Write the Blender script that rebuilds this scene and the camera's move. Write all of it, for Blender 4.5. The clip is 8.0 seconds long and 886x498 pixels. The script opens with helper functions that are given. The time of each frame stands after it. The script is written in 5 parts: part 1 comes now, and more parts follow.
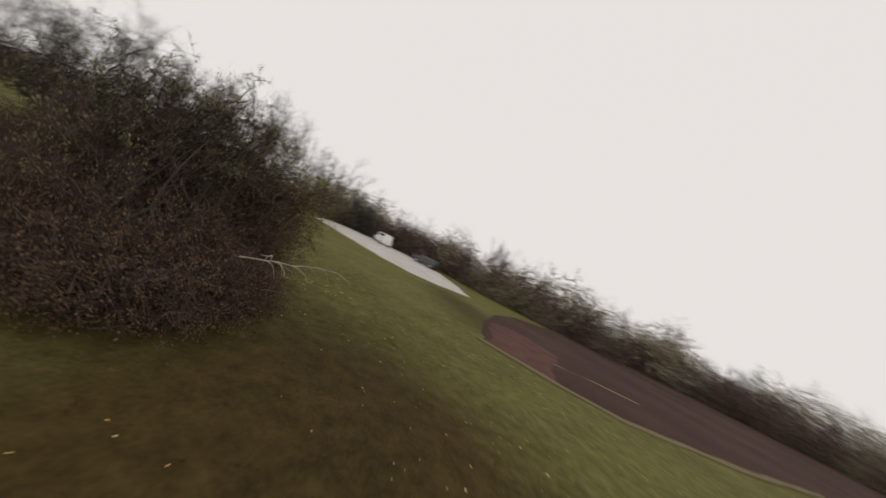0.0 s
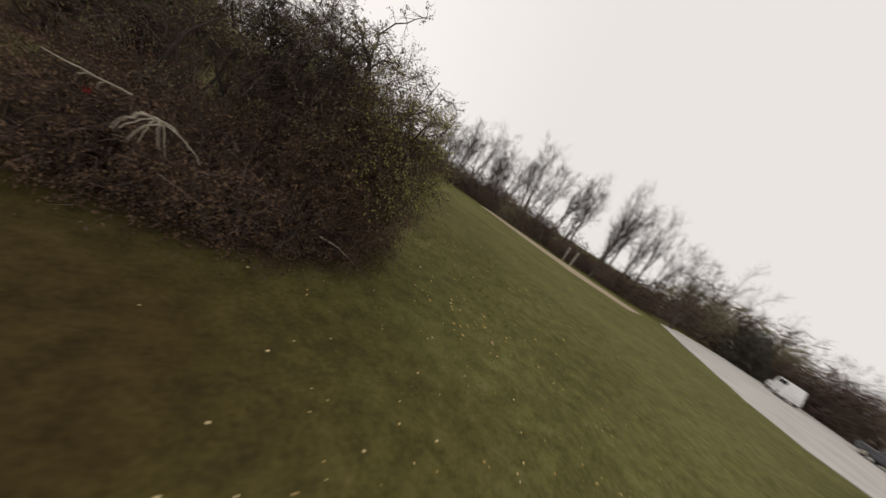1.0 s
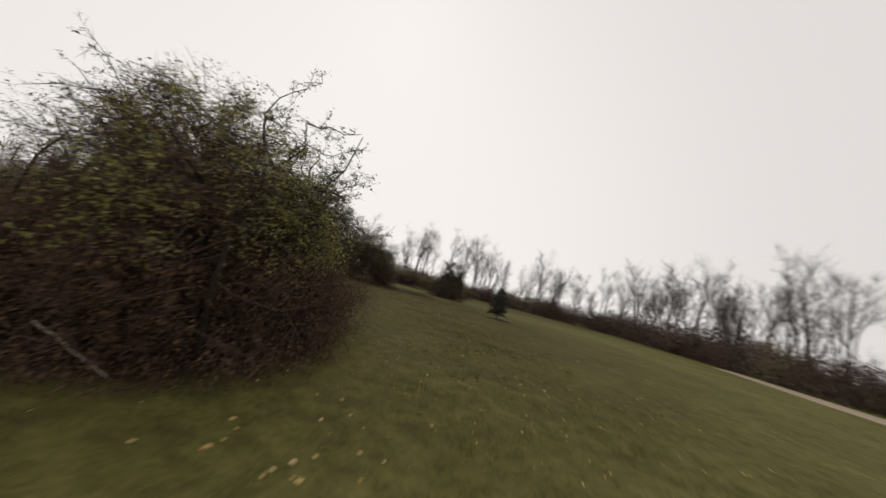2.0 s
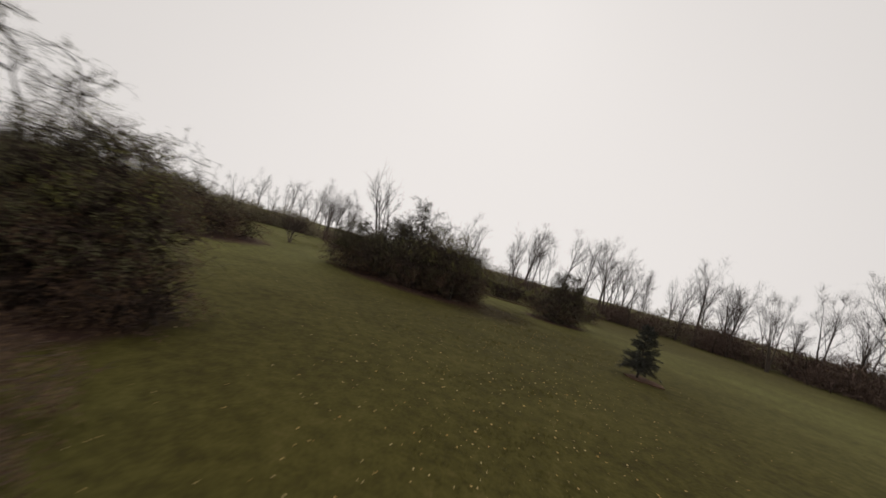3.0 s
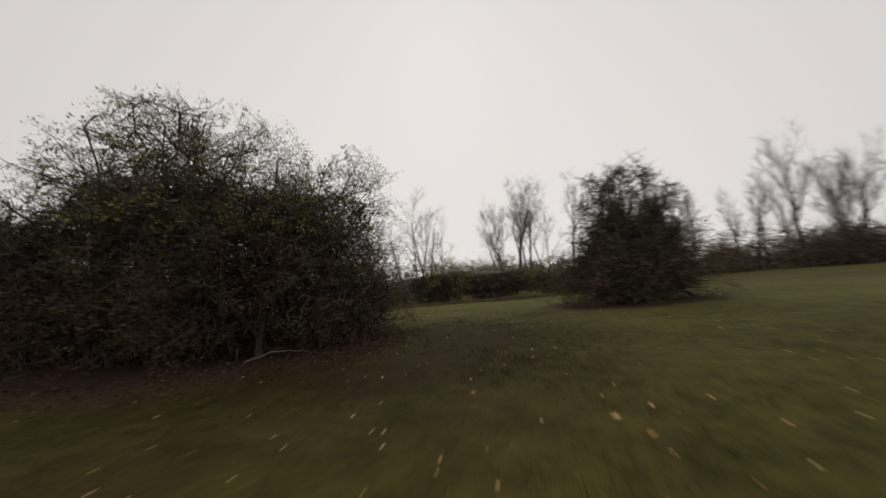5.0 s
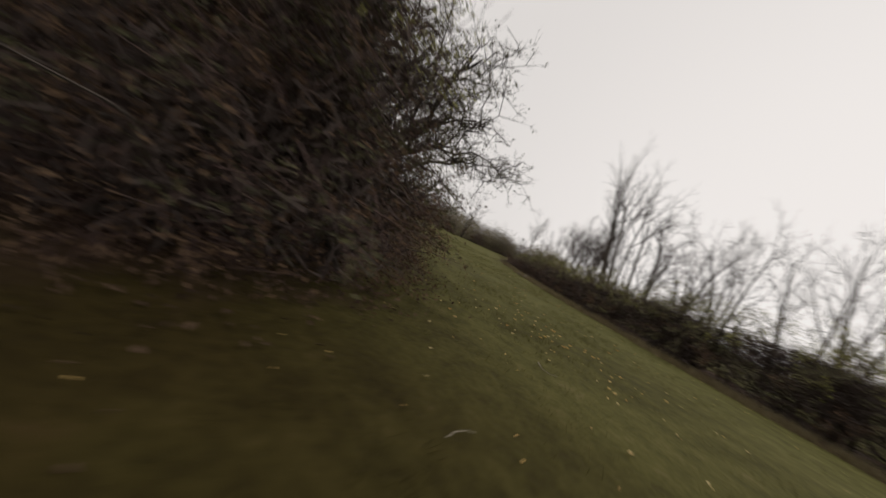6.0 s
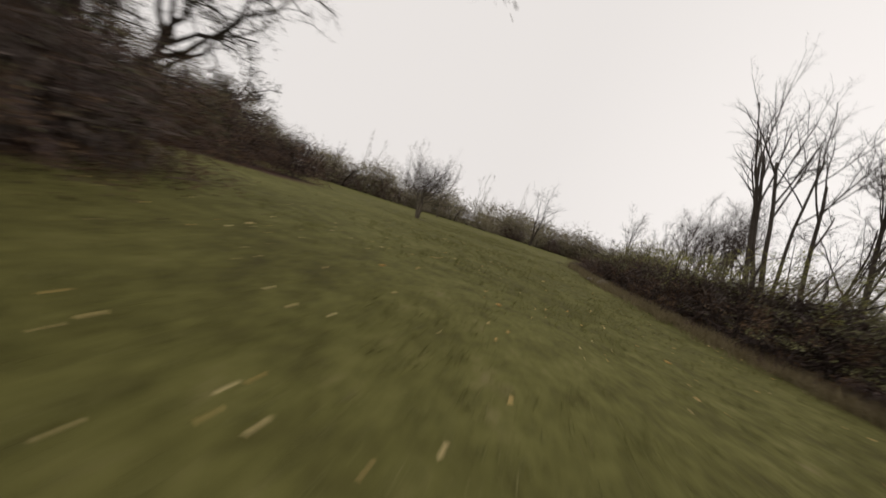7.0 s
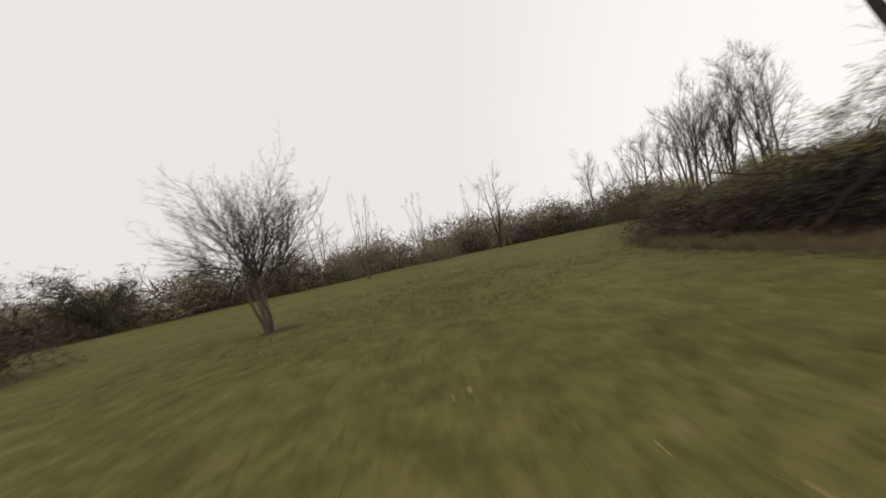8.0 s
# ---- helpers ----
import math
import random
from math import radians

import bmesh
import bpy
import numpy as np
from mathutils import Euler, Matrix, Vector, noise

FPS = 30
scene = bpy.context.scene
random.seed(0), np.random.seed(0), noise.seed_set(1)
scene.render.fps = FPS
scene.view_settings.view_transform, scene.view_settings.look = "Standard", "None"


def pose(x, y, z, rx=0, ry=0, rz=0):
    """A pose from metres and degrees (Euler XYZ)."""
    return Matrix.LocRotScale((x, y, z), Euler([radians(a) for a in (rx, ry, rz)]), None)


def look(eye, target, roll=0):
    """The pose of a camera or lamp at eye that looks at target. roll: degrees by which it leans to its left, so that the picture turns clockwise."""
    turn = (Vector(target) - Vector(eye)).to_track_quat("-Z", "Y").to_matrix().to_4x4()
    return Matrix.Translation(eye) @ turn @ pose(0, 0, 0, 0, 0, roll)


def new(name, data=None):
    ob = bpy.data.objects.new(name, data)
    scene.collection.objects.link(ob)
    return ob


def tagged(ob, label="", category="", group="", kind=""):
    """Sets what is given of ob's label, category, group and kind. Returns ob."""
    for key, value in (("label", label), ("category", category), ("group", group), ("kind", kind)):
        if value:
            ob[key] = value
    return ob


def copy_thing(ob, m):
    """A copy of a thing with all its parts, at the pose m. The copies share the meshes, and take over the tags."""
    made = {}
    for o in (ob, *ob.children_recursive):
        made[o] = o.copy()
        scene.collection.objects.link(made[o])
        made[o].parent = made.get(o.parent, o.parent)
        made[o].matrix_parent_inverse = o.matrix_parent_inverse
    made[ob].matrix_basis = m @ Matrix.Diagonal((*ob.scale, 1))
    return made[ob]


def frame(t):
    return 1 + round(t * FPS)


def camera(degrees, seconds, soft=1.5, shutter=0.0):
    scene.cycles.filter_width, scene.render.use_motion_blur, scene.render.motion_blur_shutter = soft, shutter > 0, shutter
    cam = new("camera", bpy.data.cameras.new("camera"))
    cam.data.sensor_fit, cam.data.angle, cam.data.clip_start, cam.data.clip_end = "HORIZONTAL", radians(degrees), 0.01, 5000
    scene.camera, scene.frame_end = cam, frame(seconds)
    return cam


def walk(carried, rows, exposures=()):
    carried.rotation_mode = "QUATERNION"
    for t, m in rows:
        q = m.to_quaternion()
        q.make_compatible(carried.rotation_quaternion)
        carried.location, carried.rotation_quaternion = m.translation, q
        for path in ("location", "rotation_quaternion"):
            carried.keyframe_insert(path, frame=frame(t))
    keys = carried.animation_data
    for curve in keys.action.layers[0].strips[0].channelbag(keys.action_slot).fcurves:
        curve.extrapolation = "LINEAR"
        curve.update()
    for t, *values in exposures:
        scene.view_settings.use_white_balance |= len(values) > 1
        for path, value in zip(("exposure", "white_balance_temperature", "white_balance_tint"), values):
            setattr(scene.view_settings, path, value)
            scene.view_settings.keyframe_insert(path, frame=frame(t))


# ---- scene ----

from mathutils.geometry import tessellate_polygon

cam = camera(105.4, 8.0, soft=1.5, shutter=0.28)
PATH = [
    (0, (-8.169, -17.371, 2.631), (1.483, -19.978, 2.850), 25.64),
    (0.5, (-4.746, -19.973, 2.707), (4.628, -16.880, 1.104), 32.41),
    (1, (-1.906, -21.050, 2.456), (5.027, -14.173, 0.298), 31.83),
    (1.2, (-0.668, -21.106, 2.221), (5.196, -13.143, 0.736), 26.90),
    (1.5, (1.231, -21.149, 1.758), (5.174, -11.959, 1.823), 19.09),
    (1.7, (2.580, -20.991, 1.457), (5.050, -11.350, 2.426), 14.94),
    (2.8, (5.745, -12.691, 3.006), (2.463, -3.263, 3.595), 17.07),
    (3, (5.621, -10.822, 2.921), (2.529, -1.315, 3.145), 15.18),
    (3.5, (4.975, -5.910, 2.109), (3.195, 3.927, 2.372), 1.82),
    (4, (4.313, -1.060, 1.170), (3.685, 8.878, 2.083), -8.81),
    (4.2, (4.195, 0.831, 0.767), (3.631, 10.768, 1.734), -8.13),
    (5.3, (4.527, 10.944, 1.046), (-0.757, 19.364, 2.128), 1.51),
    (5.4, (4.466, 11.826, 1.053), (-1.788, 19.557, 2.110), 5.65),
    (5.5, (4.385, 12.704, 1.056), (-2.624, 19.779, 1.958), 11.12),
    (5.6, (4.272, 13.570, 1.056), (-3.472, 19.863, 1.712), 14.84),
    (5.7, (4.124, 14.412, 1.054), (-4.267, 19.845, 1.344), 17.27),
    (5.8, (3.929, 15.226, 1.049), (-4.888, 19.945, 1.013), 19.82),
    (5.9, (3.665, 16.009, 1.041), (-5.648, 19.624, 0.584), 23.17),
    (6, (3.334, 16.752, 1.029), (-6.268, 19.448, 0.301), 24.30),
    (6.3, (1.961, 18.684, 0.957), (-7.920, 19.028, -0.537), 27.80),
    (6.5, (0.785, 19.699, 0.897), (-9.116, 19.361, -0.465), 25.74),
    (7, (-3.376, 21.669, 0.753), (-13.320, 21.793, -0.297), 17.78),
    (7.2, (-5.493, 22.150, 0.728), (-15.443, 22.651, -0.141), 11.37),
    (7.5, (-8.933, 22.620, 0.744), (-18.884, 23.533, 0.362), 0.30),
    (7.7, (-11.181, 22.886, 0.797), (-21.104, 24.114, 0.609), -7.12),
    (8, (-14.334, 23.140, 0.944), (-24.264, 24.314, 0.964), -11.98),
]
walk(cam, [(t, look(eye, target, roll)) for t, eye, target, roll in PATH],
     [(0, -0.08), (0.5, -0.06), (1.2, -0.04), (1.7, -0.1), (2.8, -0.28), (4.2, -0.33), (5.3, -0.38), (6.0, -0.24), (6.5, -0.12), (7.0, -0.06), (7.5, -0.04), (8.0, -0.02)])

# ---- light: a bright overcast sky ----
SUN_SIDE = radians(-14)
world = bpy.data.worlds.new("overcast")
scene.world = world
world.use_nodes = True
wn, wl = world.node_tree.nodes, world.node_tree.links
wn.clear()
sky = wn.new("ShaderNodeTexSky")
sky.sky_type, sky.sun_disc = "NISHITA", False
sky.sun_elevation, sky.sun_rotation = radians(40), SUN_SIDE
sky.air_density, sky.dust_density = 1.0, 4.0
grey = wn.new("ShaderNodeHueSaturation")
grey.inputs["Saturation"].default_value = 0.1
cloud = wn.new("ShaderNodeMixRGB")
cloud.inputs["Fac"].default_value = 0.99
cloud.inputs["Color2"].default_value = (8.55, 8.12, 7.85, 1)
back = wn.new("ShaderNodeBackground")
back.inputs["Strength"].default_value = 0.1
wout = wn.new("ShaderNodeOutputWorld")
wl.new(sky.outputs["Color"], grey.inputs["Color"])
wl.new(grey.outputs["Color"], cloud.inputs["Color1"])
# The cloud is thinner, and brighter, on the sun's side.
toward, side, glow, lit = wn.new("ShaderNodeTexCoord"), wn.new("ShaderNodeVectorMath"), wn.new("ShaderNodeMapRange"), wn.new("ShaderNodeVectorMath")
side.operation, lit.operation = "DOT_PRODUCT", "SCALE"
side.inputs[1].default_value = (math.sin(SUN_SIDE), math.cos(SUN_SIDE), 0)
glow.interpolation_type = "SMOOTHSTEP"
for socket, value in zip(glow.inputs[1:5], (0.35, 1.0, 1.0, 1.2)):
    socket.default_value = value
wl.new(toward.outputs["Generated"], side.inputs[0])
wl.new(side.outputs["Value"], glow.inputs[0])
wl.new(cloud.outputs["Color"], lit.inputs[0])
wl.new(glow.outputs[0], lit.inputs["Scale"])
wl.new(lit.outputs[0], back.inputs["Color"])
wl.new(back.outputs["Background"], wout.inputs["Surface"])
sun = new("sun", bpy.data.lights.new("sun", "SUN"))
sun.data.energy, sun.data.angle, sun.data.color = 0.6, radians(25), (1.0, 0.97, 0.92)
sun.matrix_world = look((0, 0, 60), (-46 * math.sin(SUN_SIDE), -46 * math.cos(SUN_SIDE), 20))

# ---- materials ----


def material(name, tints, scale=3.0, rough=0.85, island=0.0, fine=40.0, bump=0.0, spec=0.25, through_light=0.0, mid=0.0):
    """A surface of mixed tints: broad patches, fine grain, and a chance shade for each loose piece."""
    m = bpy.data.materials.new(name)
    m.use_nodes = True
    n, k = m.node_tree.nodes, m.node_tree.links
    n.clear()
    out, shade = n.new("ShaderNodeOutputMaterial"), n.new("ShaderNodeBsdfPrincipled")
    place = n.new("ShaderNodeTexCoord")
    broad, grain = n.new("ShaderNodeTexNoise"), n.new("ShaderNodeTexNoise")
    broad.inputs["Scale"].default_value, grain.inputs["Scale"].default_value = scale, fine
    broad.inputs["Detail"].default_value = grain.inputs["Detail"].default_value = 4
    k.new(place.outputs["Object"], broad.inputs["Vector"])
    k.new(place.outputs["Object"], grain.inputs["Vector"])
    total = n.new("ShaderNodeMath")
    total.operation = "MULTIPLY_ADD"
    total.inputs[1].default_value = 0.45
    k.new(grain.outputs["Fac"], total.inputs[0])
    half = n.new("ShaderNodeMath")
    half.operation = "MULTIPLY"
    half.inputs[1].default_value = 0.55
    k.new(broad.outputs["Fac"], half.inputs[0])
    if mid:
        tuft, add = n.new("ShaderNodeTexNoise"), n.new("ShaderNodeMath")
        tuft.inputs["Scale"].default_value, tuft.inputs["Detail"].default_value = mid, 5
        add.operation, add.inputs[1].default_value, half.inputs[1].default_value, total.inputs[1].default_value = "MULTIPLY_ADD", 0.42, 0.25, 0.33
        k.new(place.outputs["Object"], tuft.inputs["Vector"])
        k.new(tuft.outputs["Fac"], add.inputs[0])
        k.new(half.outputs[0], add.inputs[2])
        half = add
    k.new(half.outputs[0], total.inputs[2])
    value = total.outputs[0]
    if island:
        geo, mix = n.new("ShaderNodeNewGeometry"), n.new("ShaderNodeMix")
        mix.inputs[0].default_value = island
        k.new(value, mix.inputs[2])
        k.new(geo.outputs["Random Per Island"], mix.inputs[3])
        value = mix.outputs[0]
    ramp = n.new("ShaderNodeValToRGB")
    lo, hi = (0.02, 0.98) if island > 0.5 else (0.35, 0.65) if mid else (0.3, 0.7)
    ramp.color_ramp.elements[0].position, ramp.color_ramp.elements[1].position = lo, hi
    ramp.color_ramp.elements[0].color, ramp.color_ramp.elements[1].color = (*tints[0], 1), (*tints[-1], 1)
    for i, c in enumerate(tints[1:-1], 1):
        e = ramp.color_ramp.elements.new(lo + (hi - lo) * i / (len(tints) - 1))
        e.color = (*c, 1)
    k.new(value, ramp.inputs["Fac"])
    k.new(ramp.outputs["Color"], shade.inputs["Base Color"])
    shade.inputs["Roughness"].default_value = rough
    shade.inputs["Specular IOR Level"].default_value = spec
    if bump:
        b = n.new("ShaderNodeBump")
        b.inputs["Strength"].default_value, b.inputs["Distance"].default_value = 0.6, bump
        k.new(grain.outputs["Fac"], b.inputs["Height"])
        k.new(b.outputs["Normal"], shade.inputs["Normal"])
    if through_light:
        leafy, both = n.new("ShaderNodeBsdfTranslucent"), n.new("ShaderNodeMixShader")
        k.new(ramp.outputs["Color"], leafy.inputs["Color"])
        both.inputs[0].default_value = through_light
        k.new(shade.outputs[0], both.inputs[1])
        k.new(leafy.outputs[0], both.inputs[2])
        k.new(both.outputs[0], out.inputs["Surface"])
    else:
        k.new(shade.outputs[0], out.inputs["Surface"])
    return m


def tint_ground(mat, centre, reach, tint, blend="MULTIPLY", edge_scale=0.25, ragged_by=0.7, soft=(1.75, 0.95)):
    """Lays a tint over a ground colour, in an oval with a ragged edge."""
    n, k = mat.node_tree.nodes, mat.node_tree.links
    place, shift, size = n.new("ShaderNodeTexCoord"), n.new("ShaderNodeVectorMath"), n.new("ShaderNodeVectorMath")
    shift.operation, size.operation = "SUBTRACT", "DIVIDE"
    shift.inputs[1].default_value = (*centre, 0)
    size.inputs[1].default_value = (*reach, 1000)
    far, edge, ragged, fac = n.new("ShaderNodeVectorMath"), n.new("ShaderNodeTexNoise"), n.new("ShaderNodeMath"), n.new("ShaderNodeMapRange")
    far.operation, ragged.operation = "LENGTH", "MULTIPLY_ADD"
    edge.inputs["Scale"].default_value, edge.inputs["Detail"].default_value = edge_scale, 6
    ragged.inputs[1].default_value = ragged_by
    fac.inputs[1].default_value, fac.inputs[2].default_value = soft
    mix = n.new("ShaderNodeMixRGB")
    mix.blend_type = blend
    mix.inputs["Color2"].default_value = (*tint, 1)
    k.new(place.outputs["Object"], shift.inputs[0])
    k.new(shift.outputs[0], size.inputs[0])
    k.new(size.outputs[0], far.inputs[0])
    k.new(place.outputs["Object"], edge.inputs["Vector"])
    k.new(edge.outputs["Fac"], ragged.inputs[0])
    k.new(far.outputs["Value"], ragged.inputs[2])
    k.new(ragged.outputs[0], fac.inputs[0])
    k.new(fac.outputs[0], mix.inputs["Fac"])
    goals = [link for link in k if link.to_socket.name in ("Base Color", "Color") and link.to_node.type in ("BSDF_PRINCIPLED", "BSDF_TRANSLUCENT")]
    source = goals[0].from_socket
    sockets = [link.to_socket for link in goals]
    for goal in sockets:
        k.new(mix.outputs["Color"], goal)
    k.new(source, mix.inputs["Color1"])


M_TURF = material("turf", [(0.062, 0.056, 0.020), (0.081, 0.075, 0.023), (0.105, 0.100, 0.030), (0.130, 0.123, 0.039), (0.164, 0.142, 0.061)], 0.4, 0.95, 0, 15.0, 0.03, 0.1, 0.0, 3.0)
M_BLADE = material("grass_blade", [(0.10, 0.088, 0.034), (0.14, 0.135, 0.046), (0.18, 0.175, 0.062), (0.25, 0.215, 0.10)], 0.5, 0.7, 0.6, 9.0, 0, 0.2, 0.3)
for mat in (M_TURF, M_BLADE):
    # A drop in exposure, put into the turf colour as two darkened ovals.
    tint_ground(mat, (4.0, 3.5), (13.0, 17.0), (0.57, 0.52, 0.40))
    tint_ground(mat, (22.0, 38.0), (17.0, 16.0), (0.66, 0.60, 0.56))
    # Darker, browner grass beside the tilled field.
    tint_ground(mat, (14.0, -27.0), (7.0, 2.6), (0.55, 0.50, 0.50), edge_scale=0.5)
    # Browner ground by the thicket, with the lens's corner falloff put into the tint.
    tint_ground(mat, (-4.6, -18.5), (5.0, 4.0), (0.46, 0.34, 0.34))
    # Brown litter by the big bush; shade between bushes is in the tint too.
    tint_ground(mat, (1.7, 14.0), (3.2, 3.9), (0.50, 0.41, 0.42), edge_scale=0.8)
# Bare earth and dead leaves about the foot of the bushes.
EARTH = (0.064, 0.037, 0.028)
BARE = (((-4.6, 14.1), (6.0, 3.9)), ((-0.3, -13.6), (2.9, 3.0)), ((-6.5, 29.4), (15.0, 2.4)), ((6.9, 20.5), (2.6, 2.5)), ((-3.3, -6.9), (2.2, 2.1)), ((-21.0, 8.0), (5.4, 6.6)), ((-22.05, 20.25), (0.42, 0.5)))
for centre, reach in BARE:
    tint_ground(M_TURF, centre, reach, EARTH, "MIX", 1.6, 0.55, (1.35, 1.05))
M_BARK = material("grey_brown_bark", [(0.030, 0.024, 0.020), (0.056, 0.046, 0.038), (0.095, 0.080, 0.067)], 2.0, 0.95, 0.3, 30.0, 0.01, 0.1)
M_WOODBARK = material("grey_woodland_bark", [(0.048, 0.039, 0.033), (0.084, 0.069, 0.058), (0.128, 0.109, 0.093)], 2.0, 0.95, 0.3, 30.0, 0.01, 0.1)
M_PALE = material("pale_smooth_bark", [(0.10, 0.085, 0.065), (0.16, 0.135, 0.105), (0.22, 0.19, 0.15)], 3.0, 0.9, 0.2, 25.0, 0.005, 0.15)
M_TWIG = material("dark_twig", [(0.028, 0.020, 0.018), (0.050, 0.037, 0.031), (0.080, 0.062, 0.052)], 1.0, 0.9, 0.7, 30.0, 0, 0.15)
M_THICKET = material("thicket_twig", [(0.042, 0.027, 0.023), (0.084, 0.054, 0.048), (0.148, 0.102, 0.086)], 0.8, 0.9, 0.7, 30.0, 0, 0.15)
M_BRUSH = material("brushwood_twig", [(0.050, 0.037, 0.032), (0.085, 0.065, 0.056), (0.13, 0.105, 0.09)], 0.8, 0.9, 0.7, 30.0, 0, 0.15)
M_MAUVE = material("mauve_brown_twig", [(0.048, 0.031, 0.027), (0.089, 0.060, 0.052), (0.160, 0.115, 0.095)], 0.8, 0.9, 0.7, 30.0, 0, 0.15)
M_SEDGE = material("pale_olive_leaf", [(0.100, 0.092, 0.049), (0.159, 0.151, 0.077), (0.242, 0.226, 0.120)], 0.8, 0.65, 0.75, 30.0, 0, 0.2, 0.25)
M_GREEN = material("young_green_leaf", [(0.165, 0.162, 0.043), (0.265, 0.257, 0.070), (0.39, 0.37, 0.13)], 0.8, 0.6, 0.75, 30.0, 0, 0.3, 0.4)
M_OLIVE = material("dull_olive_leaf", [(0.053, 0.048, 0.027), (0.098, 0.092, 0.045), (0.170, 0.157, 0.073)], 0.8, 0.65, 0.75, 30.0, 0, 0.3, 0.25)
M_BROWN = material("withered_brown_leaf", [(0.072, 0.045, 0.029), (0.128, 0.080, 0.048), (0.208, 0.136, 0.080)], 0.8, 0.8, 0.75, 30.0, 0, 0.2, 0.2)
# Distance haze is put into the colours of M_HAZE, M_DRY and M_THATCH_OLIVE.
M_HAZE = material("pale_mauve_twig", [(0.125, 0.100, 0.084), (0.195, 0.160, 0.134), (0.275, 0.230, 0.192)], 0.8, 0.9, 0.7, 30.0, 0, 0.15)
M_RUSSET = material("dull_russet_leaf", [(0.105, 0.072, 0.060), (0.17, 0.122, 0.10), (0.25, 0.19, 0.15)], 0.4, 0.8, 0.7, 30.0, 0, 0.2, 0.3)
M_DRY = material("grey_olive_leaf", [(0.163, 0.150, 0.092), (0.250, 0.230, 0.134), (0.365, 0.336, 0.202)], 0.4, 0.75, 0.7, 30.0, 0, 0.2, 0.3)
M_THATCH = material("matted_brown_twigs", [(0.069, 0.047, 0.039), (0.121, 0.086, 0.070), (0.186, 0.137, 0.107)], 0.6, 0.95, 0.6, 25.0, 0.01, 0.1, 0.15)
M_THATCH_OLIVE = material("matted_olive_twigs", [(0.140, 0.122, 0.080), (0.225, 0.200, 0.128), (0.320, 0.285, 0.185)], 0.6, 0.95, 0.6, 25.0, 0.01, 0.1, 0.15)
# Twigs inside a bush: the shade seen in its gaps is put into the colour.
M_SHADE_TWIG = material("shade_dark_matted_twigs", [(0.025, 0.018, 0.015), (0.047, 0.035, 0.028), (0.076, 0.057, 0.045)], 0.6, 0.95, 0.6, 25.0, 0.01, 0.1)
M_DEAD = material("bleached_dead_wood", [(0.20, 0.17, 0.13), (0.32, 0.28, 0.22), (0.42, 0.38, 0.31)], 4.0, 0.9, 0, 40.0, 0.005, 0.15)
M_LEAF = material("fallen_yellow_leaf", [(0.52, 0.34, 0.11), (0.68, 0.48, 0.18), (0.76, 0.62, 0.33), (0.57, 0.30, 0.07)], 5.0, 0.6, 0.9, 30.0, 0, 0.3, 0.2)
M_STRAW = material("dry_straw_grass", [(0.13, 0.10, 0.055), (0.22, 0.18, 0.10), (0.33, 0.28, 0.17)], 1.5, 0.9, 0.6, 25.0, 0.01, 0.15, 0.2)
M_CLAY = material("red_clay_soil", [(0.055, 0.026, 0.022), (0.090, 0.043, 0.036), (0.125, 0.066, 0.054)], 0.8, 0.95, 0, 14.0, 0.02, 0.1)
M_LEAF_ONE = M_LEAF.copy()
M_LEAF_ONE.name = "fallen_yellow_leaf_single"
chance = M_LEAF_ONE.node_tree.nodes.new("ShaderNodeObjectInfo")
ramp_in = next(n for n in M_LEAF_ONE.node_tree.nodes if n.type == "VALTORGB").inputs["Fac"]
M_LEAF_ONE.node_tree.links.new(chance.outputs["Random"], ramp_in)
M_LITTER = material("brown_leaf_litter", [(0.038, 0.024, 0.017), (0.062, 0.040, 0.028), (0.11, 0.072, 0.048)], 3.0, 0.9, 0.5, 25.0, 0.01, 0.1)
M_NEEDLE = material("spruce_needle", [(0.032, 0.033, 0.028), (0.055, 0.056, 0.047), (0.090, 0.090, 0.078)], 2.0, 0.6, 0.7, 30.0, 0, 0.3)
M_MULCH = material("red_brown_mulch", [(0.060, 0.034, 0.022), (0.095, 0.055, 0.036), (0.14, 0.09, 0.058)], 2.0, 0.95, 0, 22.0, 0.02, 0.1)
M_SOIL = material("bare_brown_soil", [(0.034, 0.018, 0.014), (0.052, 0.029, 0.023), (0.075, 0.046, 0.034)], 0.18, 0.95, 0, 4.0, 0.03, 0.1)
M_GRAVEL = material("pale_gravel", [(0.36, 0.34, 0.31), (0.44, 0.42, 0.39), (0.52, 0.50, 0.47)], 0.4, 0.9, 0, 12.0, 0, 0.2)
M_STONE = material("pale_field_stone", [(0.150, 0.132, 0.108), (0.255, 0.225, 0.188), (0.375, 0.338, 0.285)], 4.0, 0.9, 0, 30.0, 0.01, 0.2)
M_SAND = material("dry_sandy_soil", [(0.26, 0.21, 0.14), (0.34, 0.28, 0.20), (0.30, 0.25, 0.15)], 0.6, 0.95, 0, 8.0, 0.01, 0.1)
M_WHITE = material("white_vehicle_paint", [(0.70, 0.70, 0.69), (0.80, 0.80, 0.79)], 0.7, 0.35, 0, 6.0, 0, 0.5)
M_DARKCAR = material("dark_vehicle_paint", [(0.03, 0.03, 0.035), (0.05, 0.05, 0.055)], 0.7, 0.3, 0, 6.0, 0, 0.5)
M_TYRE = material("black_rubber", [(0.015, 0.015, 0.015), (0.03, 0.03, 0.03)], 5.0, 0.9, 0, 30.0, 0, 0.2)
M_GLASS = material("dark_window_glass", [(0.02, 0.022, 0.025), (0.035, 0.037, 0.04)], 1.0, 0.08, 0, 6.0, 0, 0.6)
M_POST = material("weathered_pale_post", [(0.34, 0.31, 0.26), (0.46, 0.43, 0.37)], 2.0, 0.85, 0, 25.0, 0.004, 0.2)
